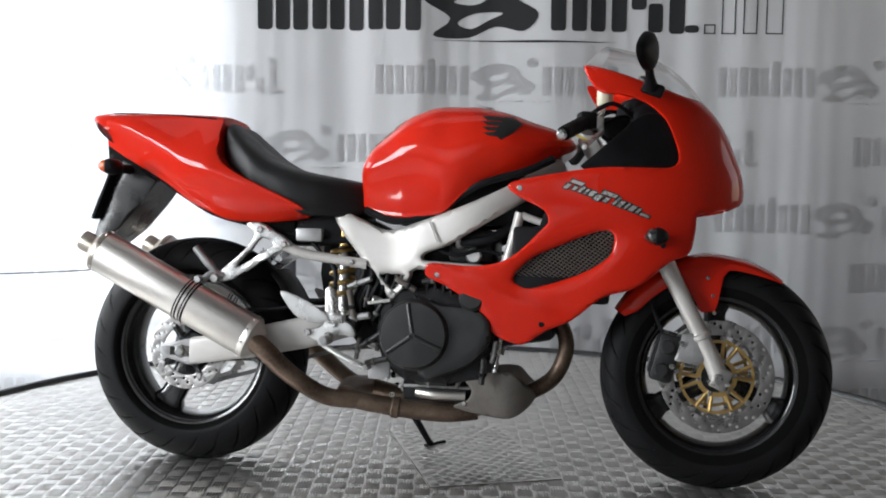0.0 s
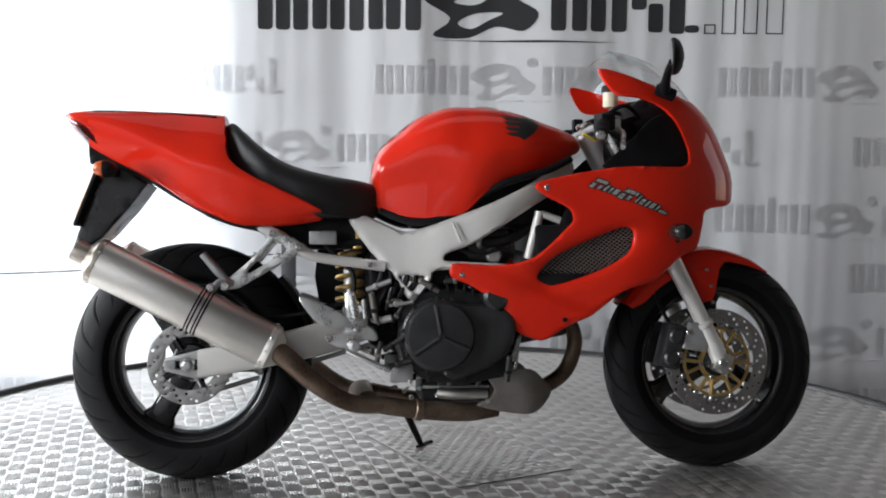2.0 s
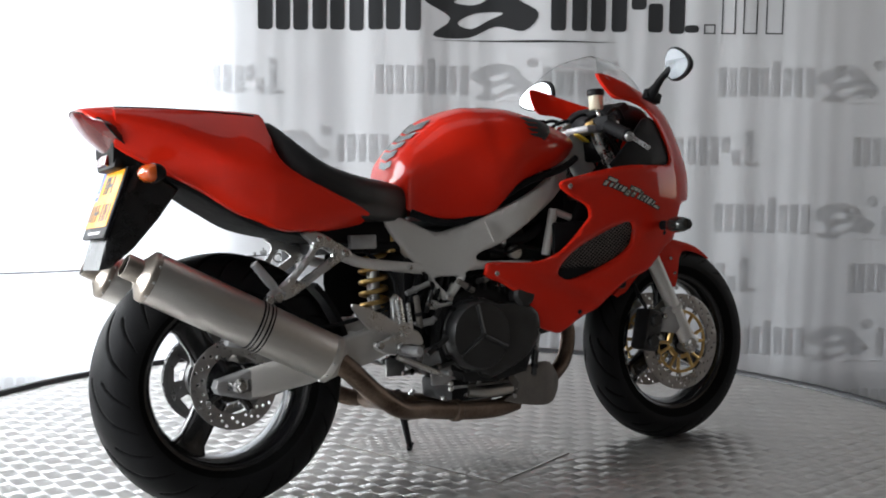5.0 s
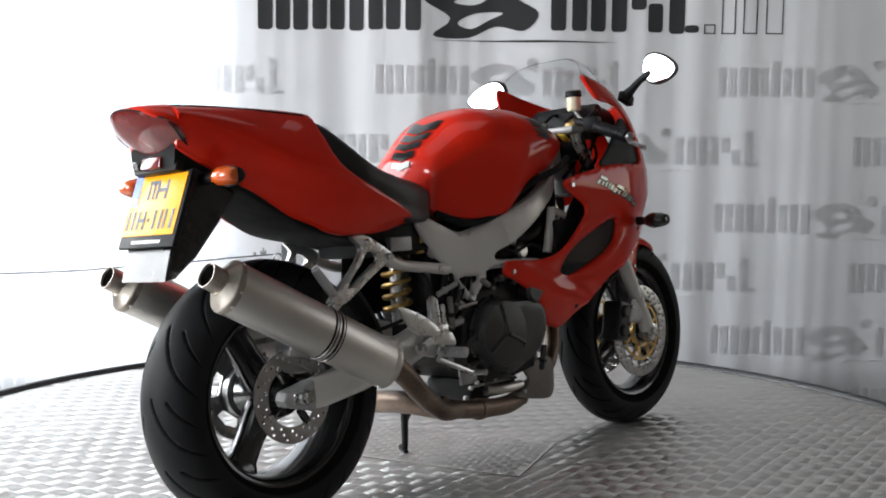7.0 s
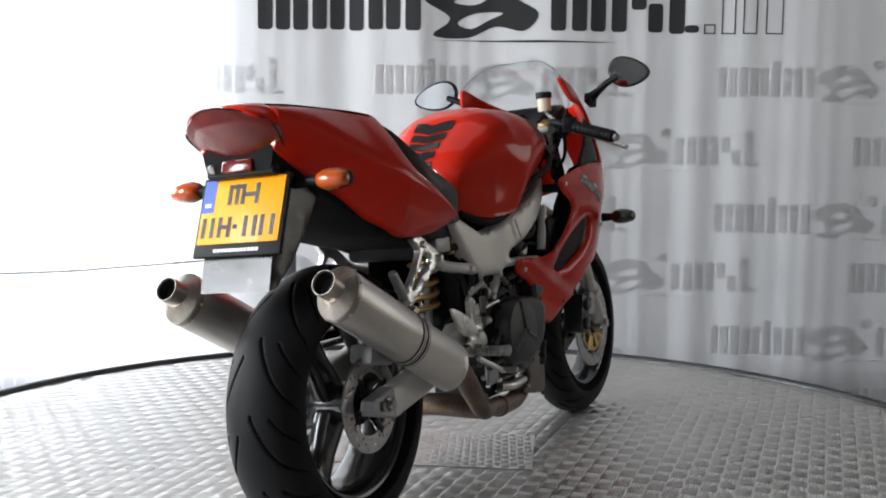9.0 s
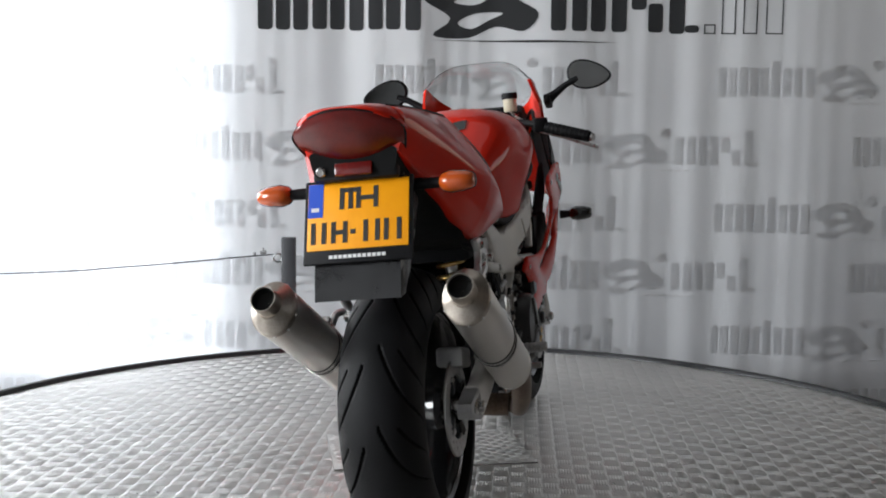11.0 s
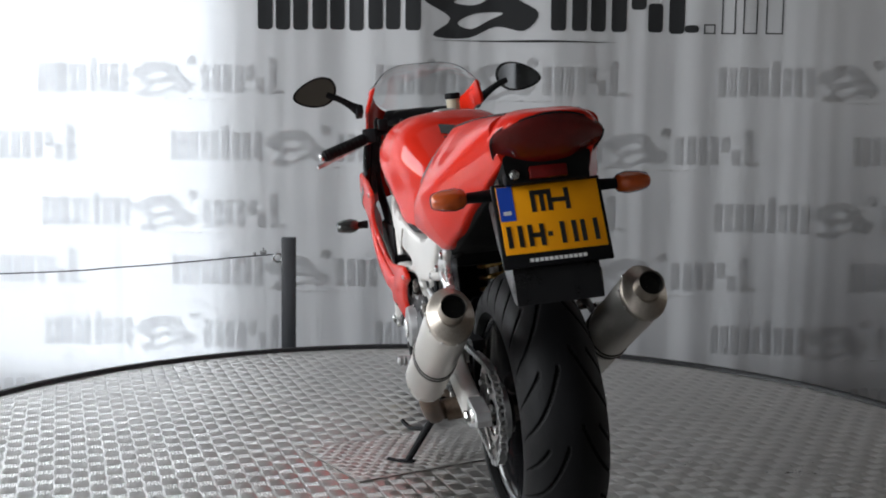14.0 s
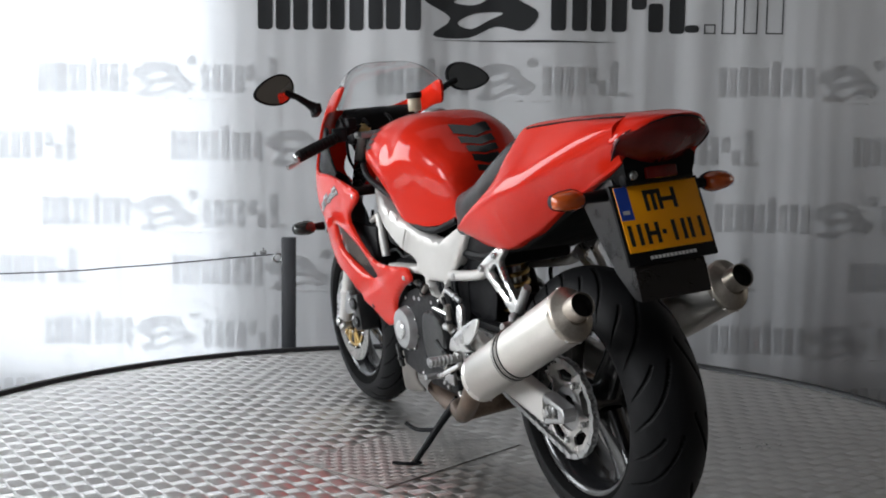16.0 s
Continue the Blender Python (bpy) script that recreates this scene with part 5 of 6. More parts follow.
screen.visible_shadow = False

# mirrors
for k in (1, -1):
    cx, cy, cz = 0.545, -0.338 * k, 1.086
    tear = []
    for i in range(36):
        q = 2 * math.pi * i / 36
        u = math.cos(q)
        tear.append((0.072 * u, 0.046 * math.sin(q) * (1 - 0.28 * u) - 0.010 * u))
    rings = []
    for dx, s in ((-0.010, 0.93), (-0.008, 1.0), (0.0, 1.0), (0.010, 0.88), (0.018, 0.58), (0.022, 0.18)):
        rings.append([(cx + dx - 0.27 * s * y, cy - k * s * y, cz + s * z) for y, z in tear])
    m = part("mirror", loft(rings), BLACK_PLASTIC, bike, "black rear-view mirror")
    gl = [(cx - 0.0115 - 0.27 * 0.9 * y, cy - k * 0.9 * y, cz + 0.88 * z) for y, z in tear]
    gb = [(x + 0.003, y, z) for x, y, z in gl]
    part("mirror_glass", loft([gb, gl]), MIRROR, m, "mirror glass")
    part("stalk", tube([(0.560, -0.198 * k, 1.020), (0.556, -0.228 * k, 1.040), (0.552, -0.262 * k, 1.062), (0.552, -0.30 * k, 1.078)], [0.020, 0.012, 0.010, 0.012], 12), BLACK_PLASTIC, m)
    part("stalk_base", moved(block(-0.028, 0.028, -0.012, 0.012, -0.016, 0.016, 0.006), pose(0.565, -0.198 * k, 1.016, 0, 20, 0)), BLACK_PLASTIC, m)

# indicators


def pod(name, at, k, mat, lens_label, stem_from):
    """A pointed indicator on a short stem."""
    x, y, z = at
    def half(lo, hi, grow):
        rings = []
        for s, r in ((-0.002, 0.014), (0.004, 0.021), (0.020, 0.026), (0.046, 0.0235), (0.064, 0.018), (0.068, 0.013), (0.069, 0.004)):
            q0 = [lo + (hi - lo) * i / 12 for i in range(13)]
            rings.append([(x + 1.15 * (r + grow) * math.cos(radians(q)), y - k * (s * (1 + 8 * grow) - 0.033), z + 0.85 * (r + grow) * math.sin(radians(q))) for q in q0])
        return loft(rings)
    o = part(name, half(75, 285, 0.0), mat, bike, lens_label)
    part("housing", half(-90, 90, 0.0012), BLACK_PLASTIC, o, "black housing")
    part("stem", tube([stem_from, (x, y + 0.03 * k, z)], [0.014, 0.011], 10), BLACK_PLASTIC, o)
    return o


SMOKED = surface("smoked_lens", (0.014, 0.016, 0.015), 0.18, 0, 0.2, 40, 200, 0.05, 0.05, coat=0.5)
for k in (1, -1):
    pod("rear_indicator", (-0.880, -0.192 * k, 0.800), k, AMBER, "amber rear indicator", (-0.872, -0.085 * k, 0.800))
    pod("front_indicator", (0.580, -0.272 * k, 0.645), k, SMOKED, "smoked dark front indicator", (0.580, -0.205 * k, 0.645))

# ---------------------------------------------------------------- motorcycle: rear details
LU, LV = 25, 13
front_sheet, back_sheet = [], []
for j in range(LV):
    v = j / (LV - 1)
    hw = curve1([(0, 0.097), (0.10, 0.108), (0.25, 0.1135), (0.5, 0.1105), (0.75, 0.102), (1.0, 0.0905)], v)
    for i in range(LU):
        u = -1 + 2 * i / (LU - 1)
        x = -1.006 + 0.078 * v ** 1.15 + 0.042 * abs(u) ** 2.4 - 0.006 * math.sin(math.pi * v)
        z = 0.9545 - 0.099 * v - 0.024 * (1 - v) * u * u
        front_sheet.append((x - 0.004, hw * u, z))
        back_sheet.append((max(x + 0.012, -0.934), hw * u * 0.97, z - 0.002 + 0.004 * v))
n = LU * LV
lf = [(j * LU + i, j * LU + i + 1, (j + 1) * LU + i + 1, (j + 1) * LU + i) for j in range(LV - 1) for i in range(LU - 1)]
rim = [j for j in range(LU)] + [j * LU + LU - 1 for j in range(1, LV)] + [(LV - 1) * LU + i for i in range(LU - 2, -1, -1)] + [j * LU for j in range(LV - 2, 0, -1)]
lens = part("tail_light", (front_sheet + back_sheet, lf + [tuple(q + n for q in reversed(f)) for f in lf] + [(a, b, b + n, a + n) for a, b in zip(rim, rim[1:] + rim[:1])]), RED_LENS, bike, "wide red tail light lens")
part("cowl_lip", body([(-1.004, 0.9585, 0.950, 0.040), (-0.993, 0.9605, 0.941, 0.072), (-0.974, 0.963, 0.926, 0.094), (-0.952, 0.965, 0.915, 0.107), (-0.925, 0.9665, 0.906, 0.113)], [(0, 1), (0.45, 0.97), (0.75, 0.80), (0.93, 0.45), (1.0, 0.1), (0.97, 0.0), (0.85, 0.25), (0.6, 0.6), (0.3, 0.76), (0, 0.80)], 14), RED, bike, "red lip over the tail light")
part("lens_gasket", tube([tuple(front_sheet[q]) for q in rim[::3]] + [tuple(front_sheet[rim[0]])], 0.0022, 6, 2), BLACK_PLASTIC, lens)
for k in (1, -1):
    line = []
    for x in np.linspace(-0.93, -0.61, 12):
        zt, w = curve1([(q[0], q[1]) for q in TAIL], x), curve1([(q[0], q[3]) for q in TAIL], x)
        zb = curve1([(q[0], q[2]) for q in TAIL], x)
        f = min(1, max(0, (x + 0.97) / 0.31))
        f = f * f * (3 - 2 * f)
        line.append((x, -k * (w + 0.001) * (0.56 * f + 0.66 * (1 - f)), zb + (zt - zb) * (0.9475 * f + 0.955 * (1 - f))))
    part("cowl_seam", tube(line, 0.0034, 6, 2), BLACK_PLASTIC, bike)
UNDER = [(-0.938, 0.880, 0.828, 0.0885), (-0.88, 0.862, 0.812, 0.094), (-0.80, 0.82, 0.781, 0.105), (-0.70, 0.76, 0.722, 0.125), (-0.60, 0.71, 0.671, 0.140), (-0.50, 0.69, 0.648, 0.140), (-0.38, 0.69, 0.625, 0.115)]
part("undertail", body(UNDER, [(0, 1), (0.6, 1.0), (0.97, 0.95), (1.0, 0.6), (0.92, 0.1), (0.8, 0.0), (0.4, 0), (0, 0)], 30), PAD, bike, "matt black plastic undertail")
flap = slab([(-0.897, 0.832), (-0.872, 0.832), (-0.790, 0.770), (-0.840, 0.703), (-0.900, 0.635), (-0.955, 0.592), (-0.980, 0.588), (-0.966, 0.640), (-0.924, 0.745)], -0.088, 0.088, 0.006)
part("plate_holder", flap, SATIN, bike, "black plastic mudguard and number plate holder")
REAR = pose(-0.9345, 0.0, 0.748, 0, 21.0, 0)
holder = new("number_plate")
holder.parent = bike
holder.matrix_local = REAR
tagged(holder, "yellow number plate in a black frame")
part("frame", block(-0.006, 0.004, -0.112, 0.112, -0.095, 0.078, 0.003), BLACK_PLASTIC, holder, "black plate frame")
part("sheet", block(-0.0085, -0.0062, -0.104, 0.104, -0.068, 0.071, 0.001), YELLOW, holder, "yellow reflective sheet")
part("band", block(-0.0094, -0.0088, 0.072, 0.103, 0.000, 0.070, 0), BLUE, holder, "blue band")
for y0, y1, z0, z1 in ((0.030, 0.036, 0.014, 0.058), (0.012, 0.018, 0.014, 0.058), (-0.004, 0.002, 0.014, 0.058), (-0.040, -0.034, 0.014, 0.058), (0.030, 0.000, 0.050, 0.056), (0.000, -0.034, 0.032, 0.038),
                       (0.088, 0.094, -0.055, -0.011), (0.066, 0.072, -0.055, -0.011), (0.046, 0.052, -0.055, -0.011), (0.022, 0.028, -0.055, -0.011), (0.052, 0.022, -0.036, -0.030), (0.014, 0.004, -0.036, -0.030),
                       (-0.020, -0.014, -0.055, -0.011), (-0.044, -0.038, -0.055, -0.011), (-0.062, -0.056, -0.055, -0.011), (-0.088, -0.082, -0.055, -0.011)):
    grow_y, grow_z = (0.0016, 0.0) if abs(y1 - y0) < 0.008 else (0.0, 0.0016)
    part("bar", block(-0.0096, -0.0088, min(y0, y1) - grow_y, max(y0, y1) + grow_y, z0 - grow_z, z1 + grow_z, 0), BLACK_PRINT, holder, smooth=False)
part("bar", block(-0.0098, -0.0094, 0.080, 0.096, 0.012, 0.020, 0), WHITE_PRINT, holder, smooth=False)
for i in range(12):
    part("bar", block(-0.0068, -0.006, 0.058 - i * 0.0098 - 0.0075, 0.058 - i * 0.0098, -0.0855, -0.0785, 0), WHITE_PRINT, holder, smooth=False)
part("reflector", moved(block(-0.008, 0.006, -0.039, 0.039, -0.013, 0.013, 0.004), pose(-0.9375, 0, 0.841, 0, 15, 0)), RED_LENS, bike, "red reflector under the tail light")
part("plate_lamp", moved(block(-0.004, 0.02, -0.087, 0.087, -0.022, 0.034, 0.006), pose(-0.930, 0, 0.842, 0, 15, 0)), BLACK_PLASTIC, bike)
part("lamp_bolt", rod((-0.932, 0.068, 0.842), (-0.944, 0.068, 0.839), 0.010, 14), CHROME, bike)

# vents, bolts and lettering shapes on the fairing
vent_loop = [tuple(p)[:2] for p in spline([(*q, 0) for q in VENT], 4, True)]
for k in (1, -1):
    net = new("vent_mesh")
    net.parent = bike
    tagged(net, "grey wire mesh in the side vent")
    wires = []
    for slope, cnt in ((0.95, 52), (-0.55, 44)):
        for i in range(cnt):
            c = -0.30 + 0.0122 * i if slope > 0 else 0.48 + 0.0088 * i
            xs_ = np.linspace(0.215, 0.49, 70)
            if slope > 0:
                zs_ = 0.28 + slope * (xs_ - 0.0) + c + 0.10
            else:
                zs_ = slope * (xs_ - 0.3) + c
            _, ins = edge_gap(np.c_[xs_, zs_], [vent_loop])
            if ins.sum() > 2:
                a, b = np.argmax(ins), len(ins) - 1 - np.argmax(ins[::-1])
                wires.append(((xs_[a], zs_[a]), (xs_[b], zs_[b])))
    geo = join(*[tube([(a[0], -k * (fairing_depth(*a) - 0.014), a[1]), ((a[0] + b[0]) / 2, -k * (fairing_depth((a[0] + b[0]) / 2, (a[1] + b[1]) / 2) - 0.014), (a[1] + b[1]) / 2), (b[0], -k * (fairing_depth(*b) - 0.014), b[1])], 0.0012, 4, 1) for a, b in wires])
    tagged(part("wire", geo, DULL, net), kind="stuff")
    for x, z in ((0.026, 0.534), (0.240, 0.760), (0.30, 0.415), (0.60, 0.625)):
        y = fairing_depth(x, z)
        part("fairing_screw", rod((x, -k * (y - 0.006), z), (x, -k * (y + 0.0015), z), 0.008, 14), CHROME if x < 0.3 else BLACK_PLASTIC, bike)


def decal(outline, depth, k, lift):
    """A thin printed patch that follows a surface at the given side distance."""
    pts = []
    for a, b in zip(outline, outline[1:] + outline[:1]):
        n = max(1, int(math.hypot(b[0] - a[0], b[1] - a[1]) / 0.008))
        pts += [(a[0] + (b[0] - a[0]) * i / n, a[1] + (b[1] - a[1]) * i / n) for i in range(n)]
    lo, hi = np.min(pts, 0), np.max(pts, 0)
    g = [(x, z) for x in np.arange(lo[0], hi[0], 0.008) for z in np.arange(lo[1], hi[1], 0.008)]
    n0 = len(pts)
    allp = [Vector(p) for p in pts]
    if g:
        d, ins = edge_gap(g, [pts])
        allp += [Vector(p) for p, dd, ii in zip(g, d, ins) if ii and dd > 0.002]
    v2, _, f2, *_ = geometry.delaunay_2d_cdt(allp, [(i, (i + 1) % n0) for i in range(n0)], [], 0, 1e-7)
    _, keep = edge_gap([(sum(v2[i].x for i in f) / 3, sum(v2[i].y for i in f) / 3) for f in f2], [pts])
    return [(p.x, -k * (depth(p.x, p.y) + lift), p.y) for p in v2], [tuple(f) for f, q in zip(f2, keep) if q]


ux, uz = math.cos(radians(-19)), math.sin(radians(-19))


def along(s, h):
    """A slanted writing line on the fairing: s along it, h above it."""
    h *= 0.72
    return (0.352 + s * ux + h * 0.10, 0.766 + s * uz + h)


# slanted strokes: start, width, lower and upper end
MARKS = [(0.002, 0.030, 0.022, 0.034), (0.000, 0.010, -0.006, 0.014), (0.020, 0.008, -0.002, 0.014), (0.036, 0.007, -0.002, 0.022), (0.050, 0.006, -0.002, 0.020), (0.062, 0.012, -0.002, 0.020),
         (0.084, 0.036, 0.022, 0.035), (0.080, 0.014, -0.008, 0.014), (0.102, 0.010, -0.004, 0.014), (0.126, 0.006, -0.002, 0.030), (0.138, 0.011, -0.002, 0.022), (0.156, 0.006, -0.002, 0.022), (0.168, 0.012, -0.002, 0.020),
         (0.187, 0.006, -0.002, 0.018), (0.199, 0.024, -0.003, 0.006)]


def stroke(s, w, lo, hi, grow):
    lean = 0.55
    return [along(s - grow + lean * hi, hi + grow), along(s + w + grow + lean * hi, hi + grow), along(s + w + grow + lean * lo, lo - grow), along(s - grow + lean * lo, lo - grow)]


for k in (1, -1):
    dark = [decal(stroke(*q, 0.0035), fairing_depth, k, 0.0012) for q in MARKS]
    lite = [decal(stroke(*q, 0.0), fairing_depth, k, 0.0020) for q in MARKS]
    part("decal_shadow", join(*dark), BLACK_PRINT, bike, "black edge of the side decal")
    part("decal_stroke", join(*lite), SILVER_PRINT, bike, "silver slanted decal strokes")


def tank_side(x, z):
    """Side distance of the tank at x and height z."""
    zt, zb, w = [curve1([(q[0], q[i]) for q in TANK], x) for i in (1, 2, 3)]
    f = (z - zb) / max(1e-6, zt - zb)
    half = [p for p in spline([(*q, 0) for q in tank_half], 6)][:40]
    for a, b in zip(half, half[1:]):
        if b.y <= f <= a.y:
            return w * (a.x + (b.x - a.x) * (a.y - f) / max(1e-6, a.y - b.y))
    return w


def tank_top(x, y):
    """Height of the tank's upper face at x and side distance y."""
    zt, zb, w = [curve1([(q[0], q[i]) for q in TANK], x) for i in (1, 2, 3)]
    f = min(0.95, abs(y) / w)
    half = [p for p in spline([(*q, 0) for q in tank_half], 6)][:30]
    for a, b in zip(half, half[1:]):
        if a.x <= f <= b.x:
            return zb + (zt - zb) * (a.y + (b.y - a.y) * (f - a.x) / max(1e-6, b.x - a.x))
    return zb


for k in (1, -1):
    feathers = []
    for i in range(4):
        x0, z0 = 0.205 - 0.012 * i, 0.948 - 0.014 * i
        feathers.append(decal([(x0, z0), (x0 - 0.075 + 0.014 * i, z0 + 0.004 - 0.002 * i), (x0 - 0.060 + 0.014 * i, z0 - 0.010), (x0 + 0.004, z0 - 0.013)], tank_side, k, 0.0022))
    feathers.append(decal([(0.212, 0.952), (0.19, 0.95), (0.165, 0.90), (0.185, 0.885), (0.215, 0.905), (0.236, 0.93)], tank_side, k, 0.0012))
    part("tank_emblem", join(*feathers), BLACK_PRINT, bike, "dark wing-shaped tank emblem")
pad = []
for i, (x0, x1) in enumerate(((-0.2045, -0.1995), (-0.198, -0.186), (-0.183, -0.166), (-0.162, -0.140), (-0.135, -0.104))):
    v, f, n = [], [], 15
    hw = 0.034 + 0.006 * i
    for j in range(n):
        y = -hw + 2 * hw * j / (n - 1)
        for s in range(4):
            x = x0 + (x1 - x0) * s / 3 + (0.06 + 0.06 * i) * abs(y)
            v.append((x - 0.0026, y, tank_top(x, y) + 0.0020))
    f = [(j * 4 + s, j * 4 + s + 1, (j + 1) * 4 + s + 1, (j + 1) * 4 + s) for j in range(n - 1) for s in range(3)]
    pad.append((v, f))
part("tank_pad", join(*pad), GLOSS_BLACK, bike, "black chevron tank pad")
part("fuel_cap", lathe([(0.0005, 0.006), (0.030, 0.006), (0.034, 0.003), (0.036, 0.0), (0.036, -0.01)], 36, "z"), BRIGHT, bike, "round alloy fuel cap").matrix_local = pose(0.115, 0, 0.987, 0, 5, 0)
TRIM = [(-0.185, 0.100, 0.702), (-0.10, 0.132, 0.672), (0.0, 0.146, 0.690), (0.07, 0.150, 0.735), (0.14, 0.166, 0.775), (0.25, 0.166, 0.808), (0.32, 0.150, 0.842)]
both("tank_trim", tube([(x, -y, z) for x, y, z in TRIM], 0.010, 8), BLACK_PLASTIC, "black trim below the tank")

# cables round the yoke
for i in range(5):
    y = -0.14 + 0.07 * i
    part("cable", tube([(0.41, y * 1.2, 0.955), (0.47, y * 1.1, 0.985 - 0.01 * (i % 2)), (0.53, y * 0.8, 0.93), (0.50, y * 0.6, 0.84), (0.42, y * 0.8, 0.79)], 0.0055, 8), BLACK_PLASTIC, bike)
part("wiring_box", block(0.44, 0.50, -0.09, 0.09, 0.84, 0.90, 0.01), BLACK_PLASTIC, bike)
part("yoke_cover", block(0.44, 0.50, -0.13, -0.06, 0.90, 0.955, 0.01), BLACK_PLASTIC, bike)
part("yoke_cover", block(0.44, 0.50, 0.06, 0.13, 0.90, 0.955, 0.01), BLACK_PLASTIC, bike)

# ---------------------------------------------------------------- printed rows on the banner
def bar_loop(x0, x1, z0, z1, r):
    """A bar with softened corners."""
    r = min(r, (x1 - x0) * 0.49, (z1 - z0) * 0.49)
    out = []
    for cx, cz, a0 in ((x1 - r, z1 - r, 0), (x0 + r, z1 - r, 90), (x0 + r, z0 + r, 180), (x1 - r, z0 + r, 270)):
        for d in (0, 30, 60, 90):
            out.append((cx + r * math.cos(radians(a0 + d)), cz + r * math.sin(radians(a0 + d))))
    return out


# stroke bars: start, end along the motif, bottom and top as fractions of its height
STROKES = [(0.000, 0.042, 0, 1), (0.051, 0.091, 0, 0.97), (0.100, 0.142, 0, 1), (0.155, 0.196, 0.02, 0.98), (0.205, 0.246, 0.02, 0.98), (0.260, 0.302, 0, 1.2), (0.316, 0.357, 0.02, 0.98), (0.366, 0.407, 0.02, 0.98), (0.422, 0.466, 0, 1),
           (0.834, 0.877, 0.02, 0.98), (0.894, 0.937, 0.02, 0.98), (0.948, 0.991, 0.02, 0.98), (1.008, 1.051, 0.02, 0.98), (1.064, 1.106, 0.44, 0.98), (1.112, 1.154, 0.02, 0.56), (1.172, 1.216, 0, 1.2), (1.216, 1.256, 0.02, 0.16)]


def motif(x, z, s, mat, lift, faint):
    """One printed motif: stroke bars, a swept blot, a dot, an underline."""
    h, geos = 0.150 * s, []
    for a, b, lo, hi in STROKES:
        geos.append(print_shape(bar_loop(x + a * s, x + b * s, z + h * lo, z + h * hi, 0.010 * s), mat, "print", lift))
    blot = spline([(x + s * u, z + h * v, 0) for u, v in ((0.47, 0.62), (0.54, 0.98), (0.62, 1.08), (0.70, 0.95), (0.74, 0.62), (0.80, 0.35), (0.76, 0.02), (0.68, 0.10), (0.60, -0.12), (0.50, -0.08), (0.55, 0.25))], 4, True)
    hole = spline([(x + s * u, z + h * v, 0) for u, v in ((0.57, 0.16), (0.62, 0.34), (0.70, 0.36), (0.66, 0.22), (0.61, 0.05))], 3, True)
    hole2 = spline([(x + s * u, z + h * v, 0) for u, v in ((0.56, 0.55), (0.61, 0.72), (0.66, 0.66), (0.62, 0.50))], 3, True)
    geos.append(print_shape([tuple(p)[:2] for p in blot], mat, "print", lift, [[tuple(p)[:2] for p in hole], [tuple(p)[:2] for p in hole2]]))
    geos.append(print_shape([(x + s * (0.785 + 0.028 * math.cos(radians(q))), z + h * 1.10 + s * 0.026 * math.sin(radians(q))) for q in range(0, 360, 30)], mat, "print", lift))
    geos.append(print_shape([(x + 0.49 * s, z - h * 0.17), (x + 0.80 * s, z - h * 0.20), (x + 1.03 * s, z - h * 0.18), (x + 0.80 * s, z - h * 0.155)], mat, "print", lift))
    for a, b, hi in ((1.270, 1.303, 0.18), (1.320, 1.358, 1.0), (1.378, 1.418, 1.0), (1.442, 1.490, 1.25)):
        t = 0.0035 * s if not faint else 0.002
        geos.append(print_shape([(x + a * s, z), (x + b * s, z), (x + b * s, z + h * hi), (x + a * s, z + h * hi)], mat, "print", lift,
                                [[(x + a * s + t, z + t), (x + b * s - t, z + t), (x + b * s - t, z + h * hi - t), (x + a * s + t, z + h * hi - t)]]))
    return join(*geos)


part("large_print", motif(-0.938, 1.450, 1.75, PRINT_DARK, 0.003, False), PRINT_DARK, curtain, "large dark grey printed logo shapes", smooth=True, split=0)
for i, (z, x0) in enumerate(((1.128, -2.064), (0.785, -3.10), (0.452, -2.060), (0.150, -3.10), (-0.168, -2.060), (-0.49, -3.10))):
    for j in range(4):
        x = x0 + 1.712 * j
        part("pale_print", motif(x, z + 0.006 * j, 1.0, PRINT_GREY, 0.003, True), PRINT_GREY, curtain, "pale grey printed logo shapes", smooth=True, split=0)

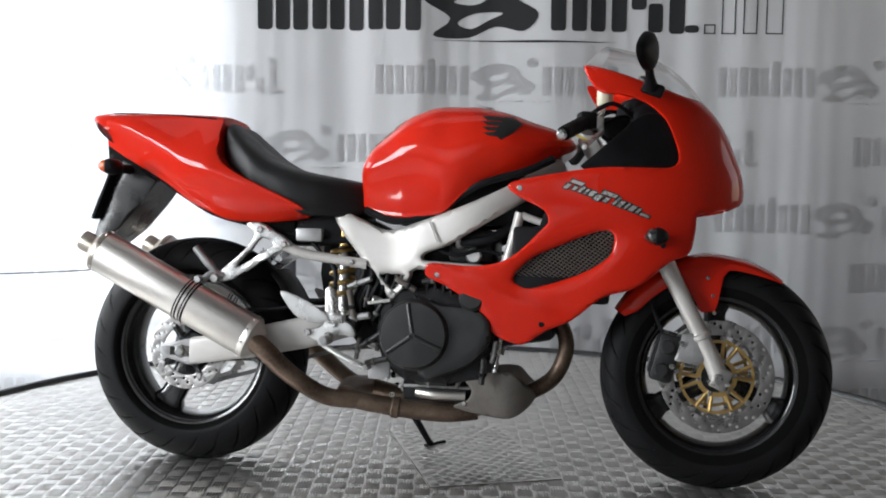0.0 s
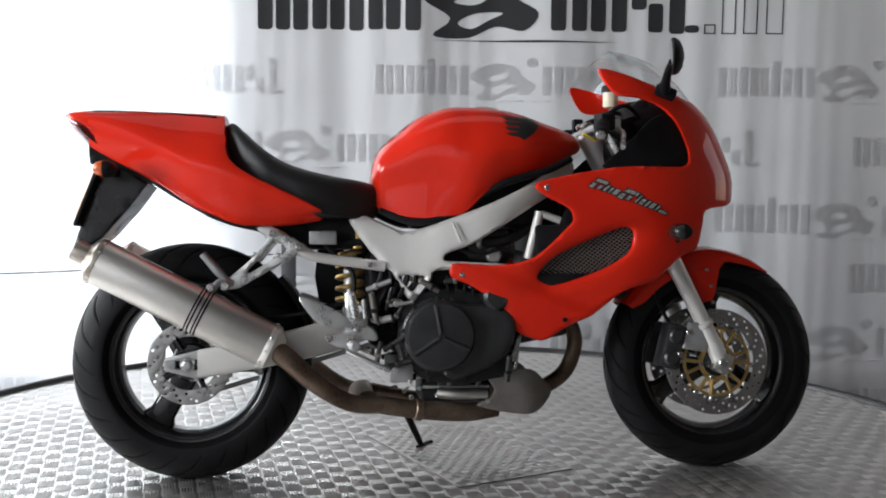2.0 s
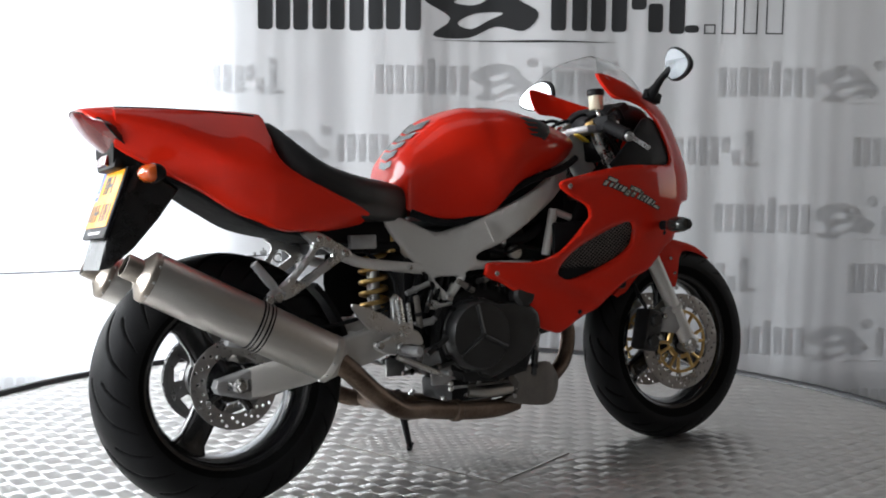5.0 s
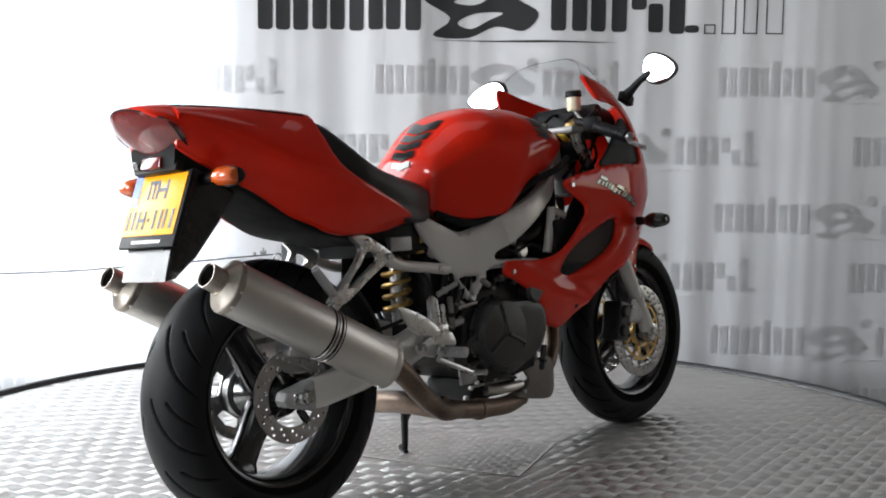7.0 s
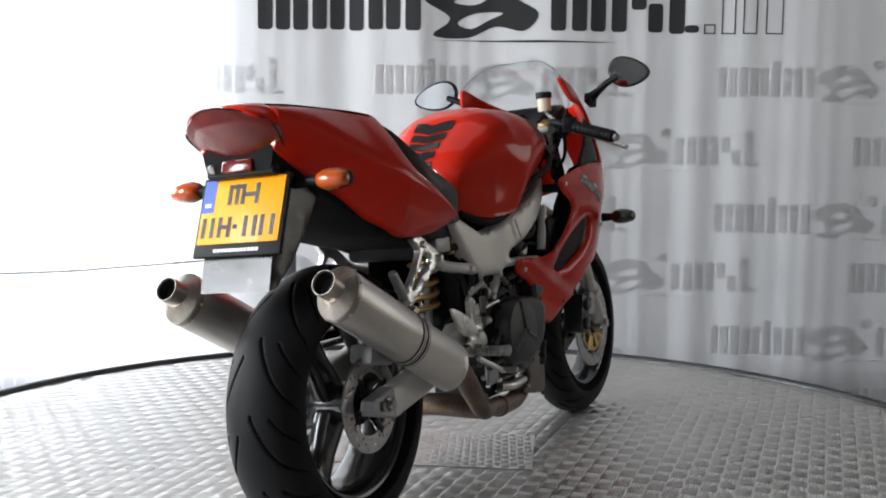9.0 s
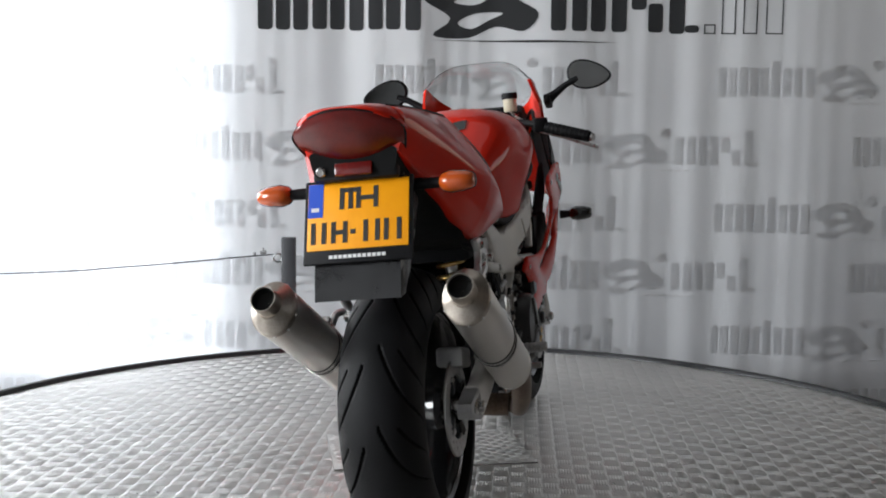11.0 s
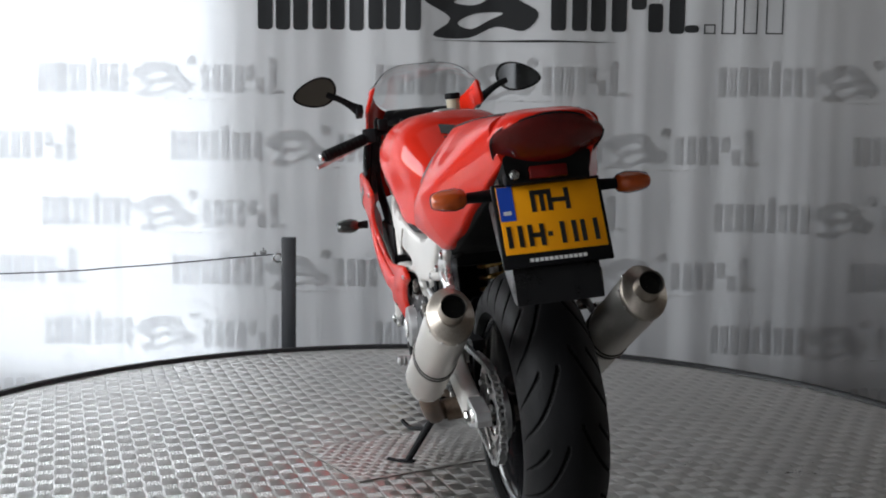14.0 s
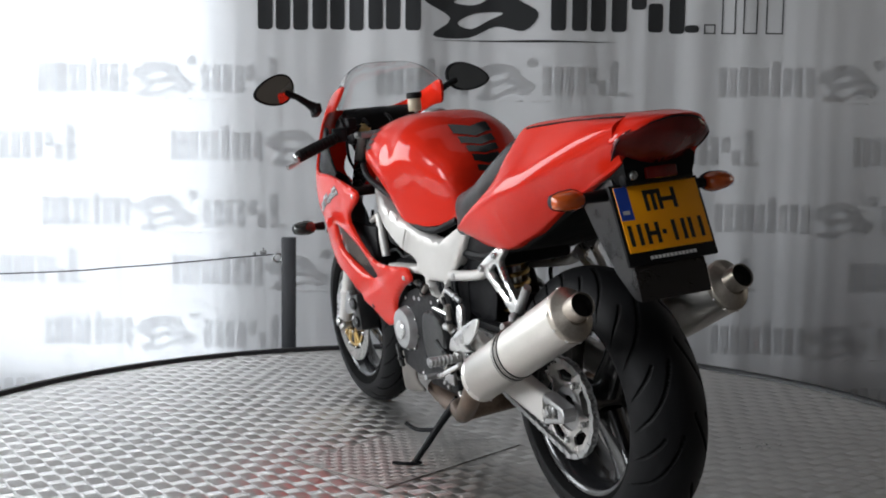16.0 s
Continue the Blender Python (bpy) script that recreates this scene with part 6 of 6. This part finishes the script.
# ---------------------------------------------------------------- barrier post and wire
POST_X, POST_Y = -0.726, 2.05
post = thing("barrier_post", "slim anthracite steel barrier post behind the turntable", "barrier post")
part("upright", block(POST_X - 0.0325, POST_X + 0.0325, POST_Y - 0.02, POST_Y + 0.02, FLOOR_Z + 0.01, 0.443, 0.003), POST, post)
part("foot_plate", block(POST_X - 0.10, POST_X + 0.10, POST_Y - 0.08, POST_Y + 0.08, FLOOR_Z, FLOOR_Z + 0.012, 0.003), POST, post)
part("eye_ring", moved(lathe([(0.020 + 0.005 * math.cos(q), 0.005 * math.sin(q)) for q in [2 * math.pi * i / 8 for i in range(8)]], 24, "y", True), Matrix.Translation((POST_X - 0.052, POST_Y, 0.345))), CHROME, post, "chrome eye bolt")
part("eye_shank", rod((POST_X - 0.034, POST_Y, 0.345), (POST_X - 0.02, POST_Y, 0.345), 0.007), CHROME, post)
wire = thing("barrier_wire", "thin dark steel barrier wire hooked to the post", "wire")
part("cable", tube([(-4.4, 2.05, 0.162), (-2.092, 2.05, 0.252), (-1.517, 2.05, 0.291), (-1.169, 2.05, 0.323), (-0.942, 2.05, 0.347), (POST_X - 0.055, POST_Y, 0.362)], 0.0032, 8, 4), POST, wire)
part("clamp", rod((POST_X - 0.135, POST_Y, 0.368), (POST_X - 0.105, POST_Y, 0.372), 0.009, 10), CAST, wire)
part("clamp", rod((POST_X - 0.168, POST_Y, 0.362), (POST_X - 0.155, POST_Y, 0.364), 0.009, 10), CAST, wire)
part("clamp_screw", rod((POST_X - 0.120, POST_Y, 0.360), (POST_X - 0.120, POST_Y, 0.392), 0.004, 8), CAST, wire)

# ---------------------------------------------------------------- what moves
HEADING = [(0, -9.04), (1, -1.18), (2, 6.67), (3, 14.51), (4, 22.35), (5, 30.18), (6, 38.00), (7, 45.82), (8, 53.64), (9, 61.44), (10, 69.25), (11, 77.04), (12, 84.83), (13, 92.62), (14, 100.40), (15, 108.17), (16, 115.94)]


def motions():
    stand = pose(0, -0.125, 0, -6.0)
    walk(turntable, [(t, pose(0, 0, DECK_Z, 0, 0, a)) for t, a in HEADING])
    walk(plate, [(t, pose(0, 0, DECK_Z, 0, 0, a) @ PLATE_AT) for t, a in HEADING])
    walk(bike, [(t, pose(0, 0, 0, 0, 0, a) @ stand) for t, a in HEADING])


motions()
